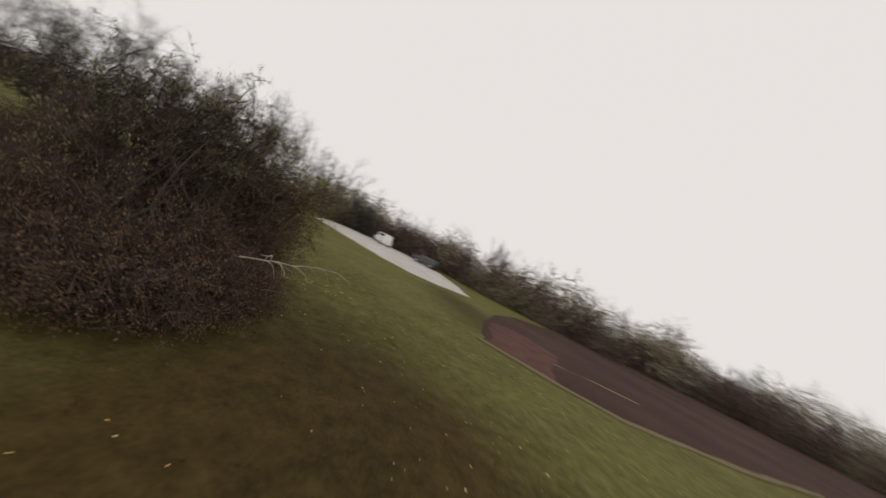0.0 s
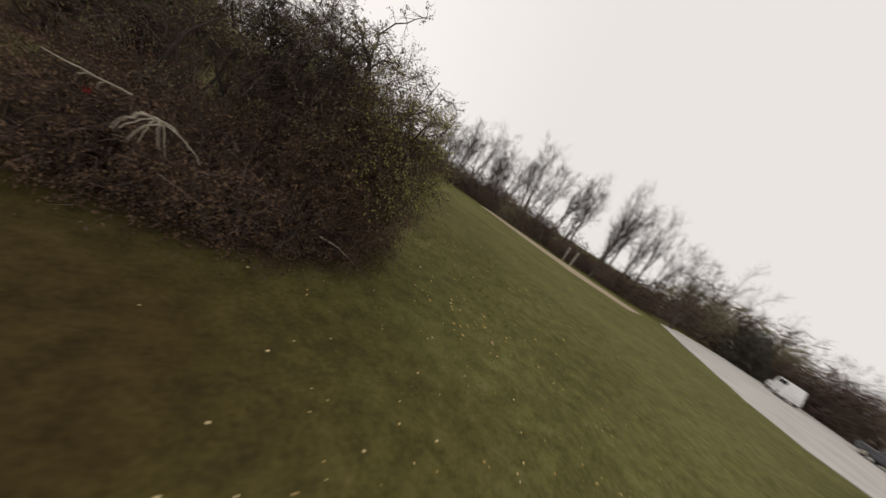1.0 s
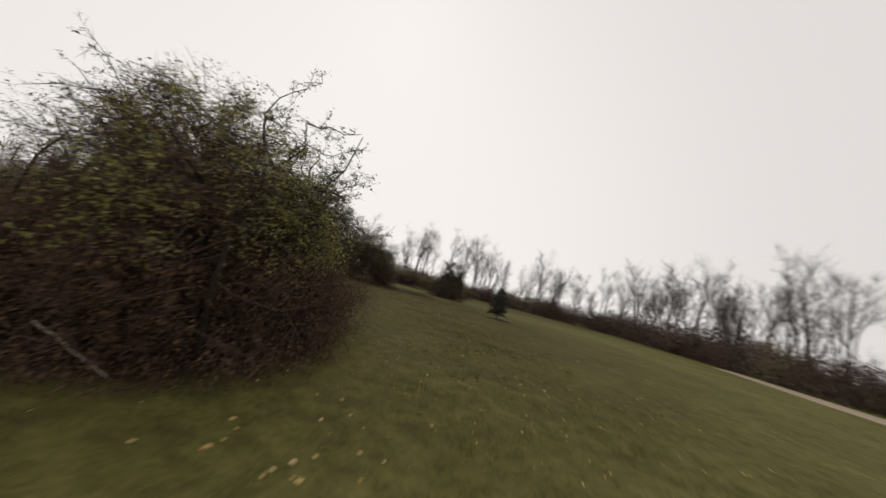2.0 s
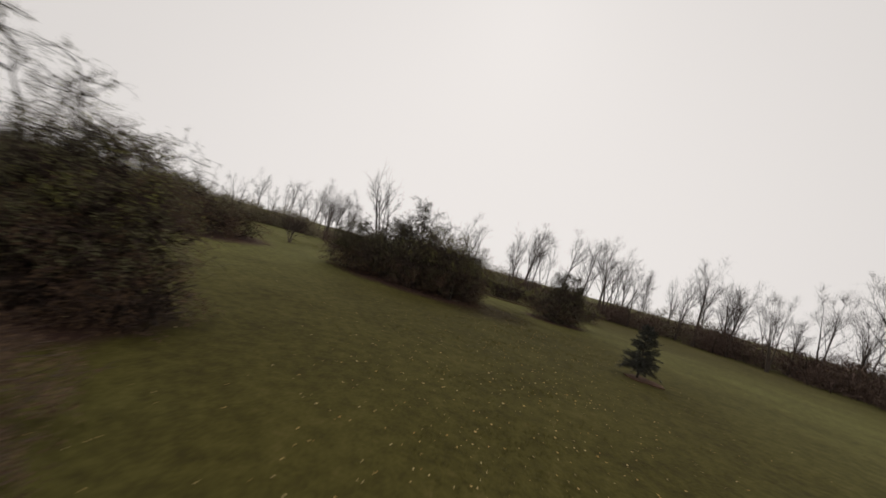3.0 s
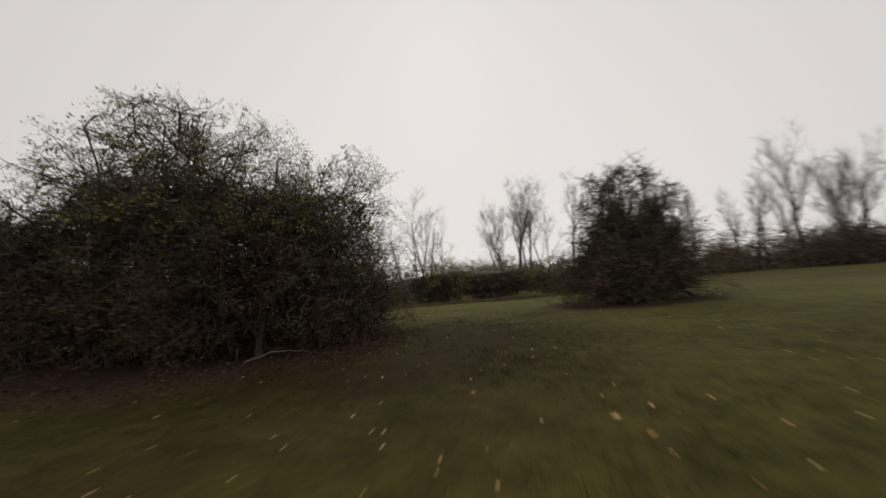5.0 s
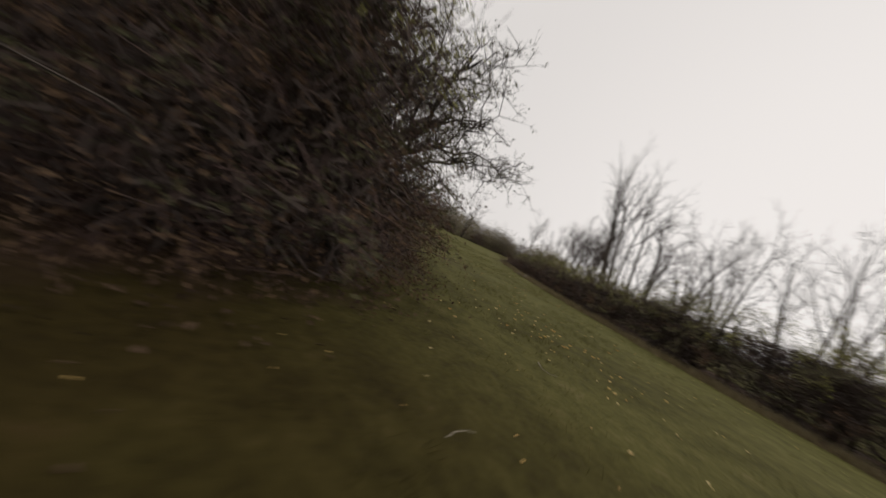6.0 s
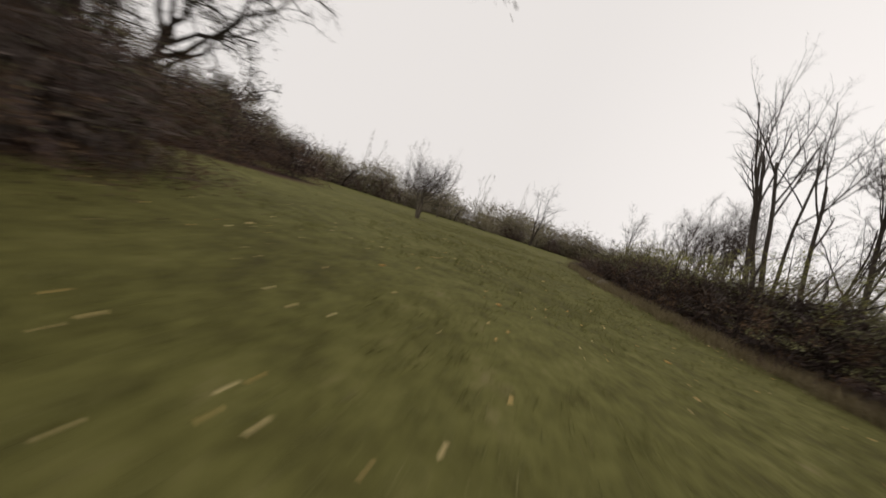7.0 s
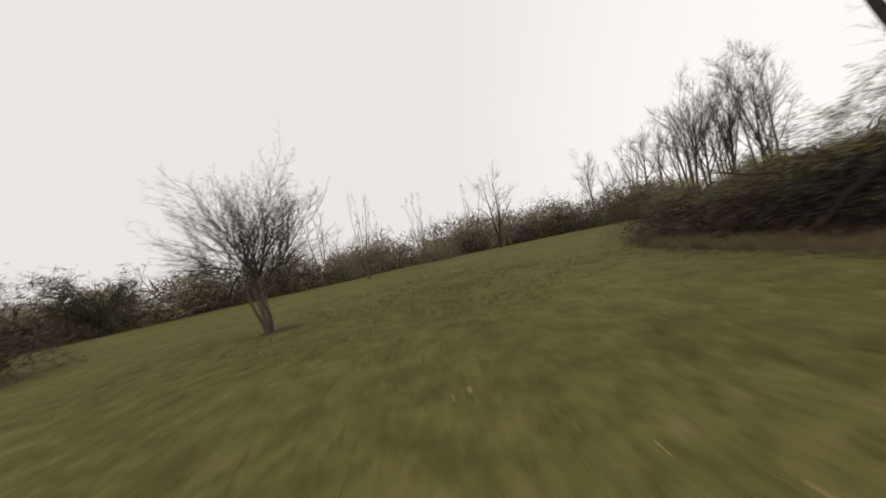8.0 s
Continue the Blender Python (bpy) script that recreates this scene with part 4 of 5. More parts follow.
def wood_edge(line, step, tall, brush_step, brush_tall, kinds, sway, rows=2, browns=(0, 1, 2, 3, 4)):
    """A belt of trees with brush before it and among them."""
    for q in along(line, step, rng, sway):
        s = tall * rng.uniform(0.75, 1.2)
        t = copy_thing(KINDS[rng.choice(kinds)], pose(q[0], q[1], 0, 0, 0, rng.uniform(0, 360)))
        t.scale = (s, s, s)
    for gap, shift, low, high, wide in ((brush_step, 0.97, 0.55, 1.3, 0.9), (brush_step * 1.7, 1.06, 0.9, 1.6, 1.4))[:rows]:
        for q in along(line, gap, rng, 1.5) if brush_step < 9 else ():
            s = brush_tall * rng.uniform(low, high)
            t = copy_thing(BRUSH[rng.choice(browns)], pose(q[0] * shift, q[1] * shift, 0, 0, 0, rng.uniform(0, 360)))
            t.scale = (wide * max(s, 0.9), wide * max(s, 0.9), s)


wood_edge(NORTH, 5.0, 1.0, 1.7, 1.3, (0, 1, 2, 4), 2.0, browns=(0, 2, 4, 4, 0, 1))
wood_edge(NORTH_EAST, 1.45, 0.95, 1.7, 1.3, (0, 1, 2, 3, 4, 5, 6), 2.6, browns=(0, 2, 4, 4, 0, 1))
wood_edge(EAST_BACK, 2.4, 1.0, 50, 1.0, (0, 1, 2, 3, 4), 1.6)
wood_edge(SOUTH_EAST, 2.3, 0.72, 1.6, 2.0, (0, 1, 3, 4, 5), 2.0, browns=(0, 3, 4, 1, 0))
wood_edge(WEST, 6.0, 0.45, 1.35, 1.2, (3, 5, 6), 1.5, browns=(1, 3, 1, 3, 0))
wood_edge(BEHIND_HEDGE[:3], 4.5, 0.7, 50, 1.0, (1, 3, 4, 5, 6), 1.5)
wood_edge(BEHIND_HEDGE[2:], 5.0, 0.98, 50, 1.0, (0, 1, 2, 3, 5), 1.2)
# A taller group past the hedge's far end, and saplings along the west.
for gx, gy, gs in ((-47, 54, 1.0), (-44.5, 52.5, 0.9), (-41, 50.5, 0.95), (-38.5, 48, 0.8), (-35, 46.5, 0.85), (-50, 56, 0.95), (-32, 45, 0.85), (-36.5, 44.5, 0.9), (-42.5, 54, 1.05), (-39.5, 51.5, 1.0), (-33.5, 48, 0.95), (-30, 43.5, 0.7), (-66, 55, 1.05), (-63.5, 57, 0.9), (-60, 58, 1.1), (-57.5, 60.5, 1.0), (-55, 63, 1.1), (-61.5, 61, 1.0), (-52, 65, 1.0)):
    t = copy_thing(KINDS[rng.integers(6)], pose(gx, gy, 0, 0, 0, rng.uniform(0, 360)))
    t.scale = (gs, gs, gs)
for q in along([(-34, 45), (-47, 48), (-52, 36)], 3.0, rng, 0.8):
    t = copy_thing(BRUSH[rng.integers(5)], pose(q[0], q[1], 0, 0, 0, rng.uniform(0, 360)))
    t.scale = (1.2, 1.2, 1.25)
for q in along([(-49, 34), (-50, 22), (-47, 8)], 3.4, rng, 1.6):
    t = copy_thing(SAPLING, pose(q[0], q[1], 0, 0, 0, rng.uniform(0, 360)))
    s = rng.uniform(0.75, 1.35)
    t.scale = (s, s, s)


shrub("dark_evergreen", (57.0, -18.6), [(0, 0, 1.6, 2.2, 2.2, 1.9), (0.3, 0, 3.3, 1.7, 1.7, 1.7), (-0.2, 0.2, 4.6, 1.0, 1.0, 1.2)], "dark bushy evergreen tree behind the gravel lot", 145, 420,
      [(lambda p, r, u: u < 0.95, M_NEEDLE, "dark_foliage")], stems=4, leaf_size=0.11, wand=0.8, category="tree", per=4, thatch=(1800, 0.2, M_SHADE_TWIG))


# ---- the young spruce ----
def spruce(place, height, seed):
    rng = np.random.default_rng(seed)
    ob = thing("young_spruce", (*place, 0), "young dark blue-green spruce on a short trunk in mulch", "tree")
    bole = Mesh()
    bole.tube(limb((0, 0, -0.05), (0.03, 0, height), rng, 0.01, 8), np.linspace(0.055, 0.006, 8), 8)
    part("trunk", bole, M_BARK, ob, smooth=True)
    wood, needle = Mesh(), Mesh()
    for _ in range(270):
        z = 0.42 + (height - 0.48) * rng.uniform(0, 1) ** 1.3
        reach = 0.92 * (1 - (z - 0.2) / (height - 0.12)) ** 0.72 + 0.05
        a, rr = rng.uniform(0, 6.28), reach * rng.uniform(0.6, 1.04)
        droop = np.interp(z / height, (0.1, 0.5, 1.0), (-0.12, 0.12, 0.75))
        tip = np.array([math.cos(a) * rr, math.sin(a) * rr, max(z + rr * (droop + rng.normal() * 0.12), 0.12)])
        pts = limb((0, 0, z), tip, rng, 0.08, 5)
        wood.tube(pts, np.linspace(0.011, 0.003, 5), 3)
        n = int(5 + 16 * rr)
        t = rng.uniform(0.2, 1, n)
        base = pts[0] + (pts[-1] - pts[0]) * t[:, None]
        way = (tip - pts[0]) / rr + units(rng, n) * (0.9, 0.9, 0.5)
        way /= np.linalg.norm(way, axis=1, keepdims=True)
        ln = 0.20 * rng.uniform(0.4, 1.0, n) * (0.5 + 0.5 * rr)
        for _ in range(11):
            u = rng.uniform(0, 1, n)
            needle.slivers(base + way * (ln * u)[:, None], way * 0.6 + units(rng, n), 0.055, 0.007)
    part("branch_whorl", wood, M_BARK, ob, kind="stuff")
    part("needle_cover", needle, M_NEEDLE, ob, "stiff dark needles", kind="stuff")
    return ob


spruce((10.25, 6.4), 2.3, 70)


def patch(name, outline, mat, z, label, kind="structure", rag=0.06):
    """A thin sheet of other ground with an uneven edge."""
    g = np.random.default_rng(len(outline))
    ring, pts = np.array(outline, float), []
    for a, b in zip(ring, np.roll(ring, -1, 0)):
        n = max(1, int(np.linalg.norm(b - a) / 1.1))
        pts += [a + (b - a) * i / n + g.normal(size=2) * rag * (i > 0) for i in range(n)]
    pts, n = np.array(pts), len(pts)
    m = Mesh()
    tris = tessellate_polygon([[Vector((*p, 0)) for p in pts]])
    m.add(np.r_[np.c_[pts, np.full(n, -0.06)], np.c_[pts, np.full(n, z)]], [[i, (i + 1) % n, n + (i + 1) % n, n + i] for i in range(n)])
    m.faces[3].append(np.array([[n + i for i in t] for t in tris]))
    return tagged(new(name, m.build(name, mat)), label, name.split("_")[0], kind=kind)


def blob(cx, cy, rx, ry, seed, n=40):
    g = np.random.default_rng(seed)
    ph = g.uniform(0, 6, 4)
    a = np.linspace(0, 2 * math.pi, n, endpoint=False)
    r = 1 + 0.10 * np.sin(3 * a + ph[0]) + 0.07 * np.sin(5 * a + ph[1]) + 0.05 * np.sin(9 * a + ph[2])
    return np.c_[cx + rx * r * np.cos(a), cy + ry * r * np.sin(a)]


patch("mulch_ring", blob(10.5, 6.35, 0.75, 0.62, 1), M_MULCH, 0.02, "ring of red-brown mulch round the spruce", rag=0.04)
patch("gravel_lot", [(41, -12.4), (32, -17.2), (25, -21.2), (22.6, -23.8), (22.8, -27), (25, -31.2), (31, -32.2), (43, -32.6), (53, -30), (58, -24), (56, -17), (48, -13)], M_GRAVEL, 0.03, "pale gravel parking lot")
patch("soil_field", [(5.8, -24.6), (11.5, -27.2), (19, -31.6), (25, -37), (30, -45), (29, -56), (28, -68), (17, -79), (-2, -88), (-1, -66), (2.6, -44), (1.6, -36), (1.8, -29.2), (3, -27.4)], M_SOIL, 0.03, "bare brown tilled field")
patch("clay_strip", [(5.75, -24.75), (9, -26.6), (14, -29.4), (13.2, -31.6), (10.2, -32.4), (7.2, -30.0), (4.3, -27.8), (3.4, -27.2)], M_CLAY, 0.037, "strip of freshly turned reddish clay on the field", rag=0.2)
patch("grass_verge", [(5.8, -24.3), (3.0, -27.0), (1.5, -29.1), (1.2, -36), (2.2, -44), (2.6, -44), (1.75, -36), (2.0, -29.4), (3.2, -27.5), (6.0, -24.7)], M_STRAW, 0.045, "verge of dry straw-coloured grass at the field", rag=0.09)
patch("straw_row", [(7.3, -29.9), (7.05, -32.4), (6.2, -34.9), (6.05, -34.8), (6.85, -32.4), (7.1, -29.9)], M_STRAW, 0.045, "row of pale straw stubble on the tilled field", rag=0.07)
patch("sand_strip", [(33, 12), (35.5, 12), (33.8, 0), (33.8, -7), (35, -12), (30.6, -12), (28.6, -7), (29.6, 0)], M_SAND, 0.025, "strip of dry sandy soil before the wood")


# ---- grass and fallen leaves ----
MEADOW = np.array([(-12, -18), (-6, -22), (0, -23.5), (5, -21), (7, -12), (5.5, -4), (5, 4), (5, 11), (3.5, 17), (-2, 21.5), (-10, 23.5), (-18, 24), (-28, 24)], float)


def strewn(rng, n, wide, weight=None):
    """Places scattered about the open run of the meadow; weight: how thickly on each stretch of it."""
    legs = np.linalg.norm(np.diff(MEADOW, axis=0), axis=1) * (1 if weight is None else np.array(weight))
    far = np.r_[0, np.cumsum(legs)]
    t = rng.uniform(0, far[-1], n)
    x, y = np.interp(t, far, MEADOW[:, 0]), np.interp(t, far, MEADOW[:, 1])
    return np.c_[x, y] + rng.normal(size=(n, 2)) * wide


LEAFY = (0.3, 0.7, 1.5, 1.0, 1.6, 2.0, 1.6, 0.4, 0.4, 1.2, 0.25, 0.08)


def grass(n, seed):
    """Tufts of short blades: each tuft has a height and a lean of its own."""
    rng = np.random.default_rng(seed)
    per = 7
    tuft = strewn(rng, n // per, 2.6)
    for centre, reach in BARE:
        tuft = tuft[np.linalg.norm((tuft - centre) / reach, axis=1) > 0.97 + rng.normal(size=len(tuft)) * 0.07]
    tall = rng.gamma(4.0, 0.25, len(tuft)) * (0.75 + 0.5 * np.sin(1.9 * tuft[:, 0] + 0.7 * np.sin(2.3 * tuft[:, 1])) * np.sin(2.1 * tuft[:, 1]))
    lean = rng.normal(size=(len(tuft), 2)) * 0.022
    p = np.repeat(tuft, per, 0) + rng.normal(size=(len(tuft) * per, 2)) * 0.035
    k = len(p)
    a, h = rng.uniform(0, 6.28, k), 0.046 * np.repeat(np.maximum(tall, 0.25), per) * rng.uniform(0.6, 1.4, k)
    foot = np.c_[p, np.full(k, -0.03)]
    side = np.c_[np.cos(a), np.sin(a), np.zeros(k)] * 0.0036
    tip = foot + np.c_[rng.normal(size=(k, 2)) * 0.03 + np.repeat(lean, per, 0), h]
    m = Mesh()
    m.add(np.stack([foot - side, foot + side, tip], 1), 3 * np.arange(k)[:, None] + (0, 1, 2))
    return tagged(new("grass", m.build("grass", M_BLADE)), "short olive-green grass blades of the meadow", "grass", kind="stuff")


grass(320000, 21)


def dry_grass(n, seed):
    """Long bleached grass left unmown along the foot of the hedge."""
    rng = np.random.default_rng(seed)
    run = np.array(sorted((hx, hy) for hx, hy, _ in HEDGE))
    x = np.repeat(rng.uniform(-24, 8, n // 12), 12) + rng.normal(size=n // 12 * 12) * 0.12
    y = np.interp(x, run[:, 0], run[:, 1]) - 2.15 + np.repeat(rng.normal(size=n // 12), 12) * 0.22
    k = len(x)
    a = rng.uniform(0, 6.28, k)
    foot = np.c_[x, y, np.full(k, -0.02)]
    side = np.c_[np.cos(a), np.sin(a), np.zeros(k)] * 0.006
    tip = foot + np.c_[rng.normal(size=k) * 0.12, rng.normal(size=k) * 0.10 - 0.06, rng.uniform(0.10, 0.30, k)]
    m = Mesh()
    m.add(np.stack([foot - side, foot + side, tip], 1), 3 * np.arange(k)[:, None] + (0, 1, 2))
    return tagged(new("dry_grass", m.build("dry_grass", M_STRAW)), "bleached long grass along the foot of the hedge", "grass", kind="stuff")


dry_grass(14400, 24)


def fallen_leaves(one_by_one, joined, seed):
    """Yellow leaves on the turf: the nearest singly, the rest as a scatter."""
    rng = np.random.default_rng(seed)

    def cup(m, place, size, turn):
        n = len(place)
        way = np.c_[np.cos(turn), np.sin(turn), rng.normal(size=n) * 0.25]
        m.leaves(np.c_[place, np.full(n, 0.022)], way, np.c_[rng.normal(size=(n, 2)) * 0.3, np.ones(n)], size, size * 0.75)

    kinds = []
    for size in (0.021, 0.027, 0.034):
        m = Mesh()
        a = np.arange(14) * 2 * math.pi / 14
        r = size * np.where(np.arange(14) % 2 == 0, 1.0, 0.58) * (1 + 0.25 * np.cos(a)) * rng.uniform(0.85, 1.15, 14)
        rim = np.c_[r * np.cos(a), r * np.sin(a), 0.022 + rng.uniform(0.0, 0.5, 14) * size]
        m.add(np.r_[rim, [[0, 0, 0.018]]], [[i, (i + 1) % 14, 14] for i in range(14)])
        kinds.append(m.build("fallen_leaf", M_LEAF_ONE))
    drift = np.concatenate([np.array(c) + rng.normal(size=(n, 2)) * w for c, n, w in (((-1.3, 20.3), 55, (1.0, 0.75)), ((3.7, -17.2), 34, (0.9, 0.8)), ((6.6, -0.8), 22, (1.2, 0.8)))])
    for p in np.r_[strewn(rng, one_by_one, 1.6, LEAFY), drift]:
        ob = new("fallen_leaf", kinds[rng.integers(3)])
        ob.location, ob.rotation_euler = (p[0], p[1], 0.0), (0, 0, rng.uniform(0, 6.28))
        tagged(ob, "small curled yellow leaf fallen on the turf", "leaf", "fallen yellow leaves")
    m = Mesh()
    place = strewn(rng, joined, 3.2, LEAFY)
    cup(m, place, 0.033 * rng.uniform(0.6, 1.3, joined), rng.uniform(0, 6.28, joined))
    tagged(new("leaf_scatter", m.build("leaf_scatter", M_LEAF)), "scatter of small yellow fallen leaves on turf", "leaves", kind="stuff")


fallen_leaves(189, 2700, 22)


# ---- what lies about ----
def litter(centre, reach, n, seed, label):
    """Curled dead leaves strewn about the foot of a bush."""
    rng = np.random.default_rng(seed)
    a, r = rng.uniform(0, 6.28, n), 1.0 - 0.35 * rng.uniform(0, 1, n) + np.abs(rng.normal(size=n)) * 0.10
    p = np.c_[centre[0] + reach[0] * r * np.cos(a), centre[1] + reach[1] * r * np.sin(a)]
    size = 0.045 * rng.uniform(0.6, 1.5, n)
    m = Mesh()
    m.leaves(np.c_[p, rng.uniform(0.0, 0.03, n)], np.c_[rng.normal(size=(n, 2)), rng.normal(size=n) * 0.4], np.c_[rng.normal(size=(n, 2)) * 0.5, np.ones(n)], size, size * 0.7)
    return tagged(new("leaf_litter", m.build("leaf_litter", M_LITTER)), label, "leaf litter", kind="stuff")


litter((-4.6, 14.2), (6.1, 4.2), 7000, 91, "brown dead leaves under the large bush")
litter((-0.3, -13.6), (2.9, 3.0), 5000, 92, "brown dead leaves under the round thicket")
litter((-6.5, 29.3), (15.0, 2.2), 6000, 93, "brown dead leaves along the foot of the hedge")


def dead_bough(place, turn, length, forks, seed, label, lift=0.0, name="dead_branch", bark=None):
    """A bleached fallen bough with forks."""
    rng = np.random.default_rng(seed)
    ob = thing(name, place, label, "branch")
    ob.rotation_euler = (0, 0, radians(turn))
    m = Mesh()
    pts = limb((0, 0, 0), (length, 0, lift), rng, 0.16, 8)
    m.tube(pts, np.linspace(1.0, 0.35, 8) * min(0.016, 0.02 * length), 7)
    for i in range(forks):
        j = 2 + i % 6
        d = np.array([rng.uniform(0.25, 0.9), rng.normal() * 0.35, 0.12]) * length * rng.uniform(0.22, 0.42)
        t = np.linspace(0, 1, 7)[:, None]
        finger = pts[j] + d * t + (0, 0, -1) * (t ** 2.2) * length * rng.uniform(0.08, 0.24) + rng.normal(size=(7, 3)) * 0.012 * t
        m.tube(finger, np.linspace(0.011, 0.004, 7), 5)
    part("bough", m, bark or M_DEAD, ob)
    return ob


dead_bough((-1.95, -15.95, 1.18), -88, 1.45, 8, 46, "bleached dead branch jutting out of the thicket's side", 0.36)
dead_bough((-2.05, -16.4, 1.42), 176, 0.62, 2, 48, "short bleached dead branch jutting out of the thicket's side", 0.07)
dead_bough((0.5, -16.1, 0.40), 0, 0.85, 0, 42, "pale broken stick leaning out of the thicket", -0.36, "stick")
dead_bough((-0.3, 12.7, 0.07), 49, 0.95, 0, 61, "grey fallen branch lying at the big bush's foot", 0.02, bark=M_PALE)
for k, (sx, sy, turn, length) in enumerate([(0.15, 19.2, 20, 0.28), (1.85, 17.6, 115, 0.22), (1.95, 12.6, -130, 0.15)]):
    dead_bough((sx, sy, 0.04), turn, length, 0, 64 + k, "thin straw-pale stick lying on the turf", 0.0, "stick")


def stone(place, size, seed):
    """A weathered lump of rock, flat below, half sunk in the turf."""
    rng = np.random.default_rng(seed)
    m = Mesh()
    rows, cols = 7, 12
    th, ph = np.meshgrid(np.linspace(0.02, math.pi - 0.02, rows), np.arange(cols) * 2 * math.pi / cols, indexing="ij")
    v = np.stack([np.sin(th) * np.cos(ph), np.sin(th) * np.sin(ph), np.cos(th)], -1)
    a, b = rng.normal(size=(3, 3)), rng.uniform(0, 6, 3)
    bump = 1 + 0.13 * np.sin(v @ a[0] * 2 + b[0]) + 0.10 * np.sin(v @ a[1] * 3 + b[1]) + 0.06 * np.sin(v @ a[2] * 5 + b[2])
    v = (v * bump[..., None] * (size, size * 0.7, size * 0.55)).reshape(-1, 3)
    m.add(v, [[r * cols + c, r * cols + (c + 1) % cols, (r + 1) * cols + (c + 1) % cols, (r + 1) * cols + c] for r in range(rows - 1) for c in range(cols)])
    ob = tagged(new("field_stone", m.build("field_stone", M_STONE, True)), "pale weathered field stone at the foot of the hedge", "stone", "stones by the hedge")
    ob.location, ob.rotation_euler = (*place, size * 0.2), (0, 0, rng.uniform(0, 6))


for i, (lx, ly, size) in enumerate(((-15.0, 27.3, 0.15), (-14.3, 27.45, 0.12), (-15.9, 27.4, 0.13), (-15.5, 27.7, 0.24), (-12.9, 27.1, 0.09), (-16.9, 28.0, 0.14), (-13.6, 27.2, 0.10), (-16.3, 27.7, 0.10))):
    stone((lx, ly), size, 44 + i)

rag = Mesh()
u, v = np.meshgrid(np.linspace(-0.035, 0.035, 6), np.linspace(-0.03, 0.03, 6))
front = np.stack([u, 0.015 * np.sin(40 * u) + 0.01 * np.cos(50 * v), v], -1).reshape(-1, 3)
grid = [[a * 6 + b, a * 6 + b + 1, (a + 1) * 6 + b + 1, (a + 1) * 6 + b] for a in range(5) for b in range(5)]
rag.add(front, grid)
rag.add(front + (0, 0.004, 0), grid)
scrap = tagged(new("red_scrap", rag.build("red_scrap", M_RED)), "small faded red scrap caught in the twigs", "litter")
scrap.location = (-2.45, -15.2, 1.0)


def post(place, lean):
    ob = thing("wooden_post", (*place, 0), "pale weathered wooden post before the wood", "post", "pale posts")
    m = Mesh()
    m.tube([(0, 0, -0.3), (lean * 0.3, 0, 0.8), (lean, 0, 1.7), (lean * 1.02, 0, 1.74)], [0.085, 0.085, 0.082, 0.06], 8)
    part("shaft", m, M_POST, ob, smooth=False)


post((36.0, -2.6), 0.10)
post((36.3, -1.3), -0.08)


def box(m, x0, x1, y0, y1, z0, z1, top=0.0, nose=0.0):
    """A body with drawn-in top and sloped ends."""
    v = [(x0, y0, z0), (x1, y0, z0), (x1, y1, z0), (x0, y1, z0), (x0 + nose, y0 + top, z1), (x1 - nose, y0 + top, z1), (x1 - nose, y1 - top, z1), (x0 + nose, y1 - top, z1)]
    m.add(v, [(0, 3, 2, 1), (4, 5, 6, 7), (0, 1, 5, 4), (1, 2, 6, 5), (2, 3, 7, 6), (3, 0, 4, 7)])


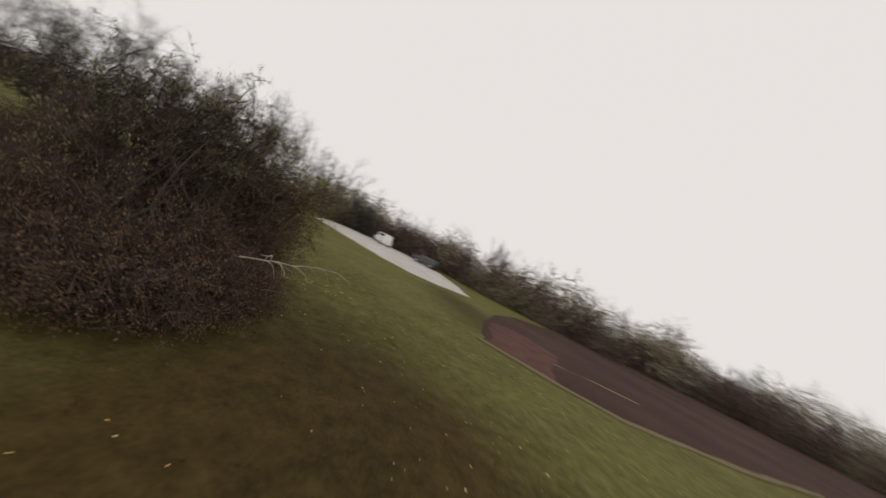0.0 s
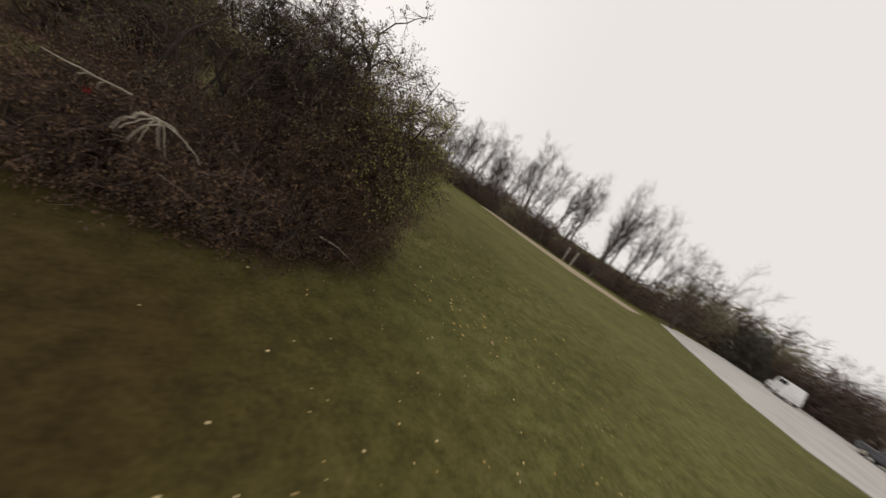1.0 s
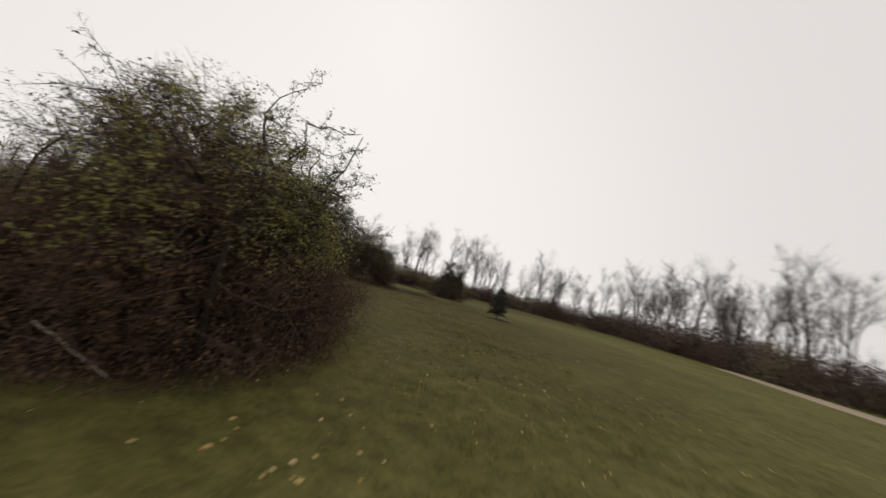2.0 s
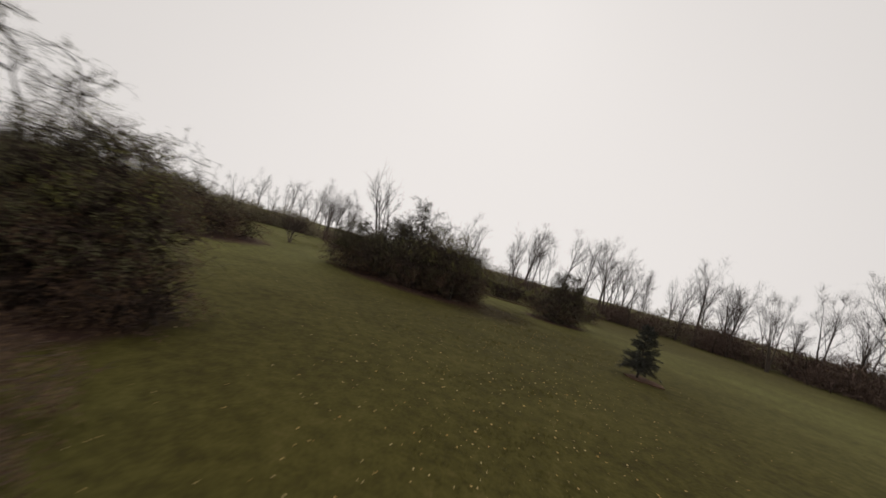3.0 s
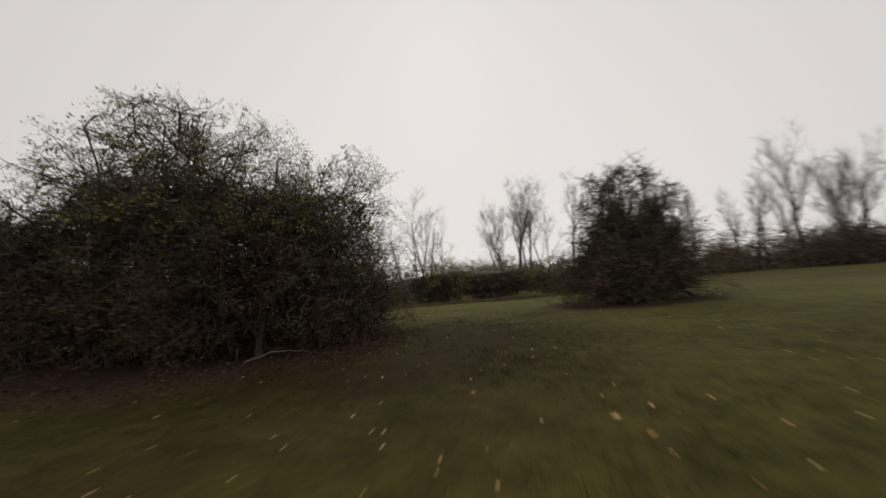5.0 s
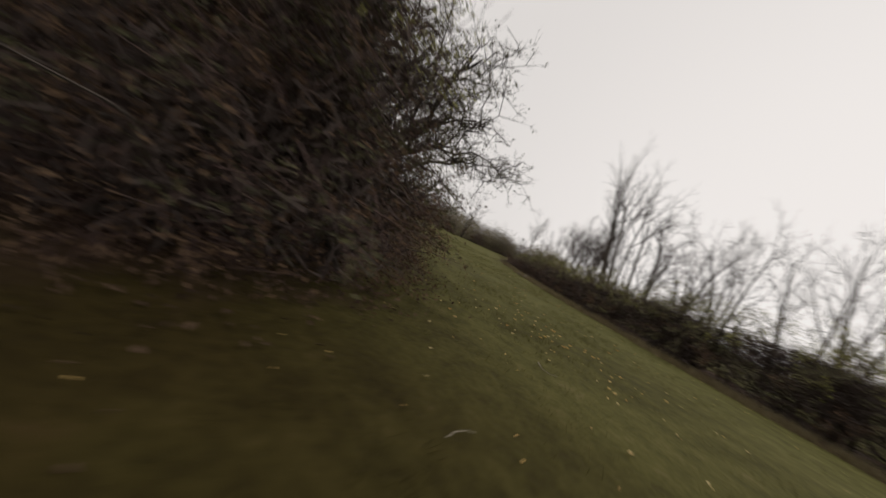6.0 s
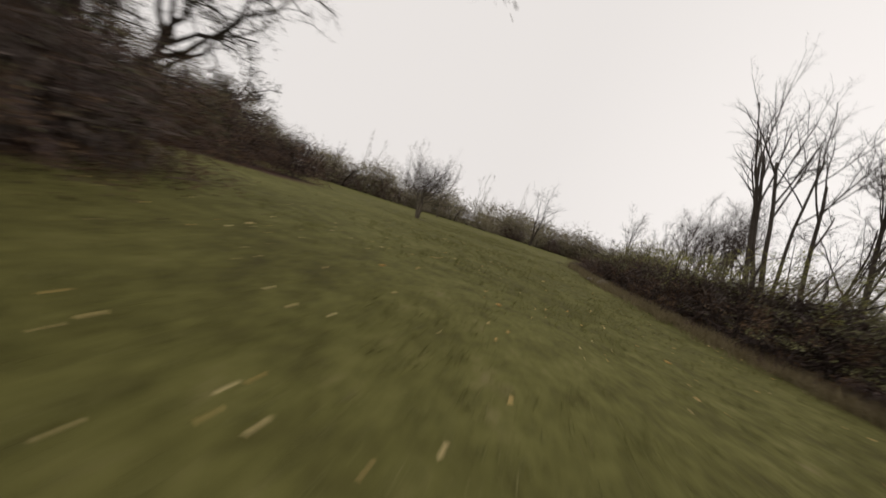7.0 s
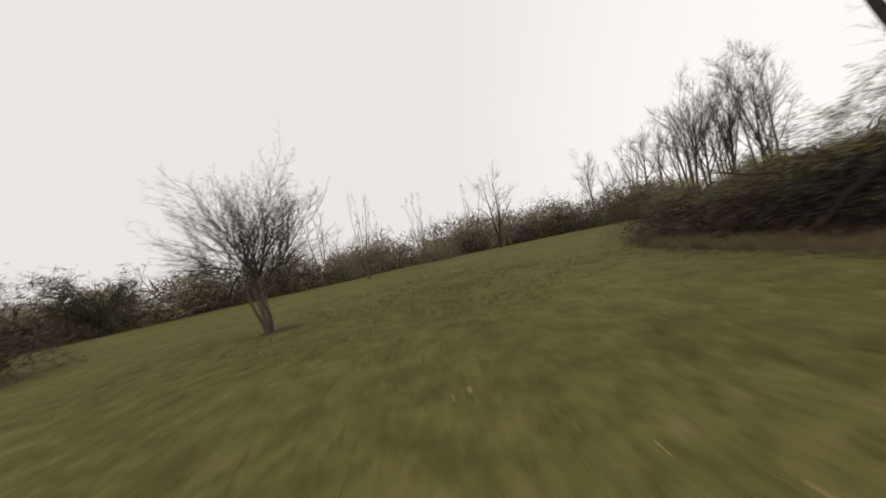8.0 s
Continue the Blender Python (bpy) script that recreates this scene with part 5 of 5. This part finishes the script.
def vehicle(name, place, turn, paint, label, length, height, tall_back):
    ob = thing(name, (*place, 0.03), label, "vehicle")
    ob.rotation_euler = (0, 0, radians(turn))
    half, w = length / 2, 0.92
    body = Mesh()
    box(body, -half, half, -w, w, 0.32, 0.62, 0.0, 0.03)
    box(body, -half, half, -w, w, 0.62, 1.0, 0.05, 0.06)
    hull = part("body", body, paint, ob)
    bevel = hull.modifiers.new("round", "BEVEL")
    bevel.width, bevel.segments = 0.05, 2
    cabin = Mesh()
    box(cabin, -half + 0.1, half - (0.9 if tall_back else 1.3), -w + 0.06, w - 0.06, 1.0, height, 0.12, 0.28)
    roof = part("cabin", cabin, paint, ob)
    bevel = roof.modifiers.new("round", "BEVEL")
    bevel.width, bevel.segments = 0.06, 2
    for s in (-1, 1):
        for k in range(3):
            g = Mesh()
            x = -half + 0.5 + k * (length - 2.1) / 3
            e = (length - 2.1) / 3 - 0.12
            ya, yb, z0 = s * (w - 0.055), s * (w - 0.145), 1.08
            if tall_back:
                ya, z0 = s * (w - 0.09), 1.45
            g.add([(x, ya, z0), (x + e, ya, z0), (x + e, yb, height - 0.12), (x, yb, height - 0.12), (x, ya - s * 0.03, z0), (x + e, ya - s * 0.03, z0), (x + e, yb - s * 0.03, height - 0.12), (x, yb - s * 0.03, height - 0.12)],
                  [(0, 1, 2, 3), (4, 7, 6, 5), (0, 4, 5, 1), (1, 5, 6, 2), (2, 6, 7, 3), (3, 7, 4, 0)])
            part("window", g, M_GLASS, ob)
        for x in (-half + 0.85, half - 0.85):
            tyre = Mesh()
            ring = [(0.0, 0.0), (0.22, 0.0), (0.32, 0.03), (0.34, 0.07), (0.34, 0.15), (0.32, 0.19), (0.22, 0.22)]
            a = np.linspace(0, 2 * math.pi, 20, endpoint=False)
            pts = np.array([[(x + r * math.cos(t), s * (w - 0.19 + d), 0.34 + r * math.sin(t)) for t in a] for r, d in ring]).reshape(-1, 3)
            tyre.add(pts, [[k * 20 + i, k * 20 + (i + 1) % 20, (k + 1) * 20 + (i + 1) % 20, (k + 1) * 20 + i] for k in range(len(ring) - 1) for i in range(20)])
            wheel = part("wheel", tyre, M_TYRE, ob)
            rim = Mesh()
            rim.tube([(x, s * (w - 0.02), 0.34), (x, s * (w + 0.02), 0.34), (x, s * (w + 0.035), 0.34)], [0.2, 0.2, 0.1], 16)
            part("rim", rim, M_POST, wheel, "pale metal rim")
        lamp = Mesh()
        box(lamp, half - 0.06, half + 0.015, s * 0.72 - 0.14, s * 0.72 + 0.14, 0.70, 0.86, 0.02, 0.0)
        part("headlight", lamp, M_LAMP, ob)
    screen = Mesh()
    x0 = half - (0.9 if tall_back else 1.3)
    screen.add([(x0 + 0.012, -w + 0.16, 1.06), (x0 + 0.012, w - 0.16, 1.06), (x0 - 0.24, w - 0.24, height - 0.08), (x0 - 0.24, -w + 0.24, height - 0.08)], [(0, 1, 2, 3)])
    pane = part("windscreen", screen, M_GLASS, ob)
    pane.modifiers.new("thick", "SOLIDIFY").thickness = 0.012
    return ob


vehicle("white_van", (52.0, -23.0), 16, M_WHITE, "white van parked at the edge of the gravel lot", 4.7, 1.95, True)
vehicle("dark_car", (46.0, -30.3), 50, M_DARKCAR, "dark car parked on the gravel lot", 4.4, 1.5, False)
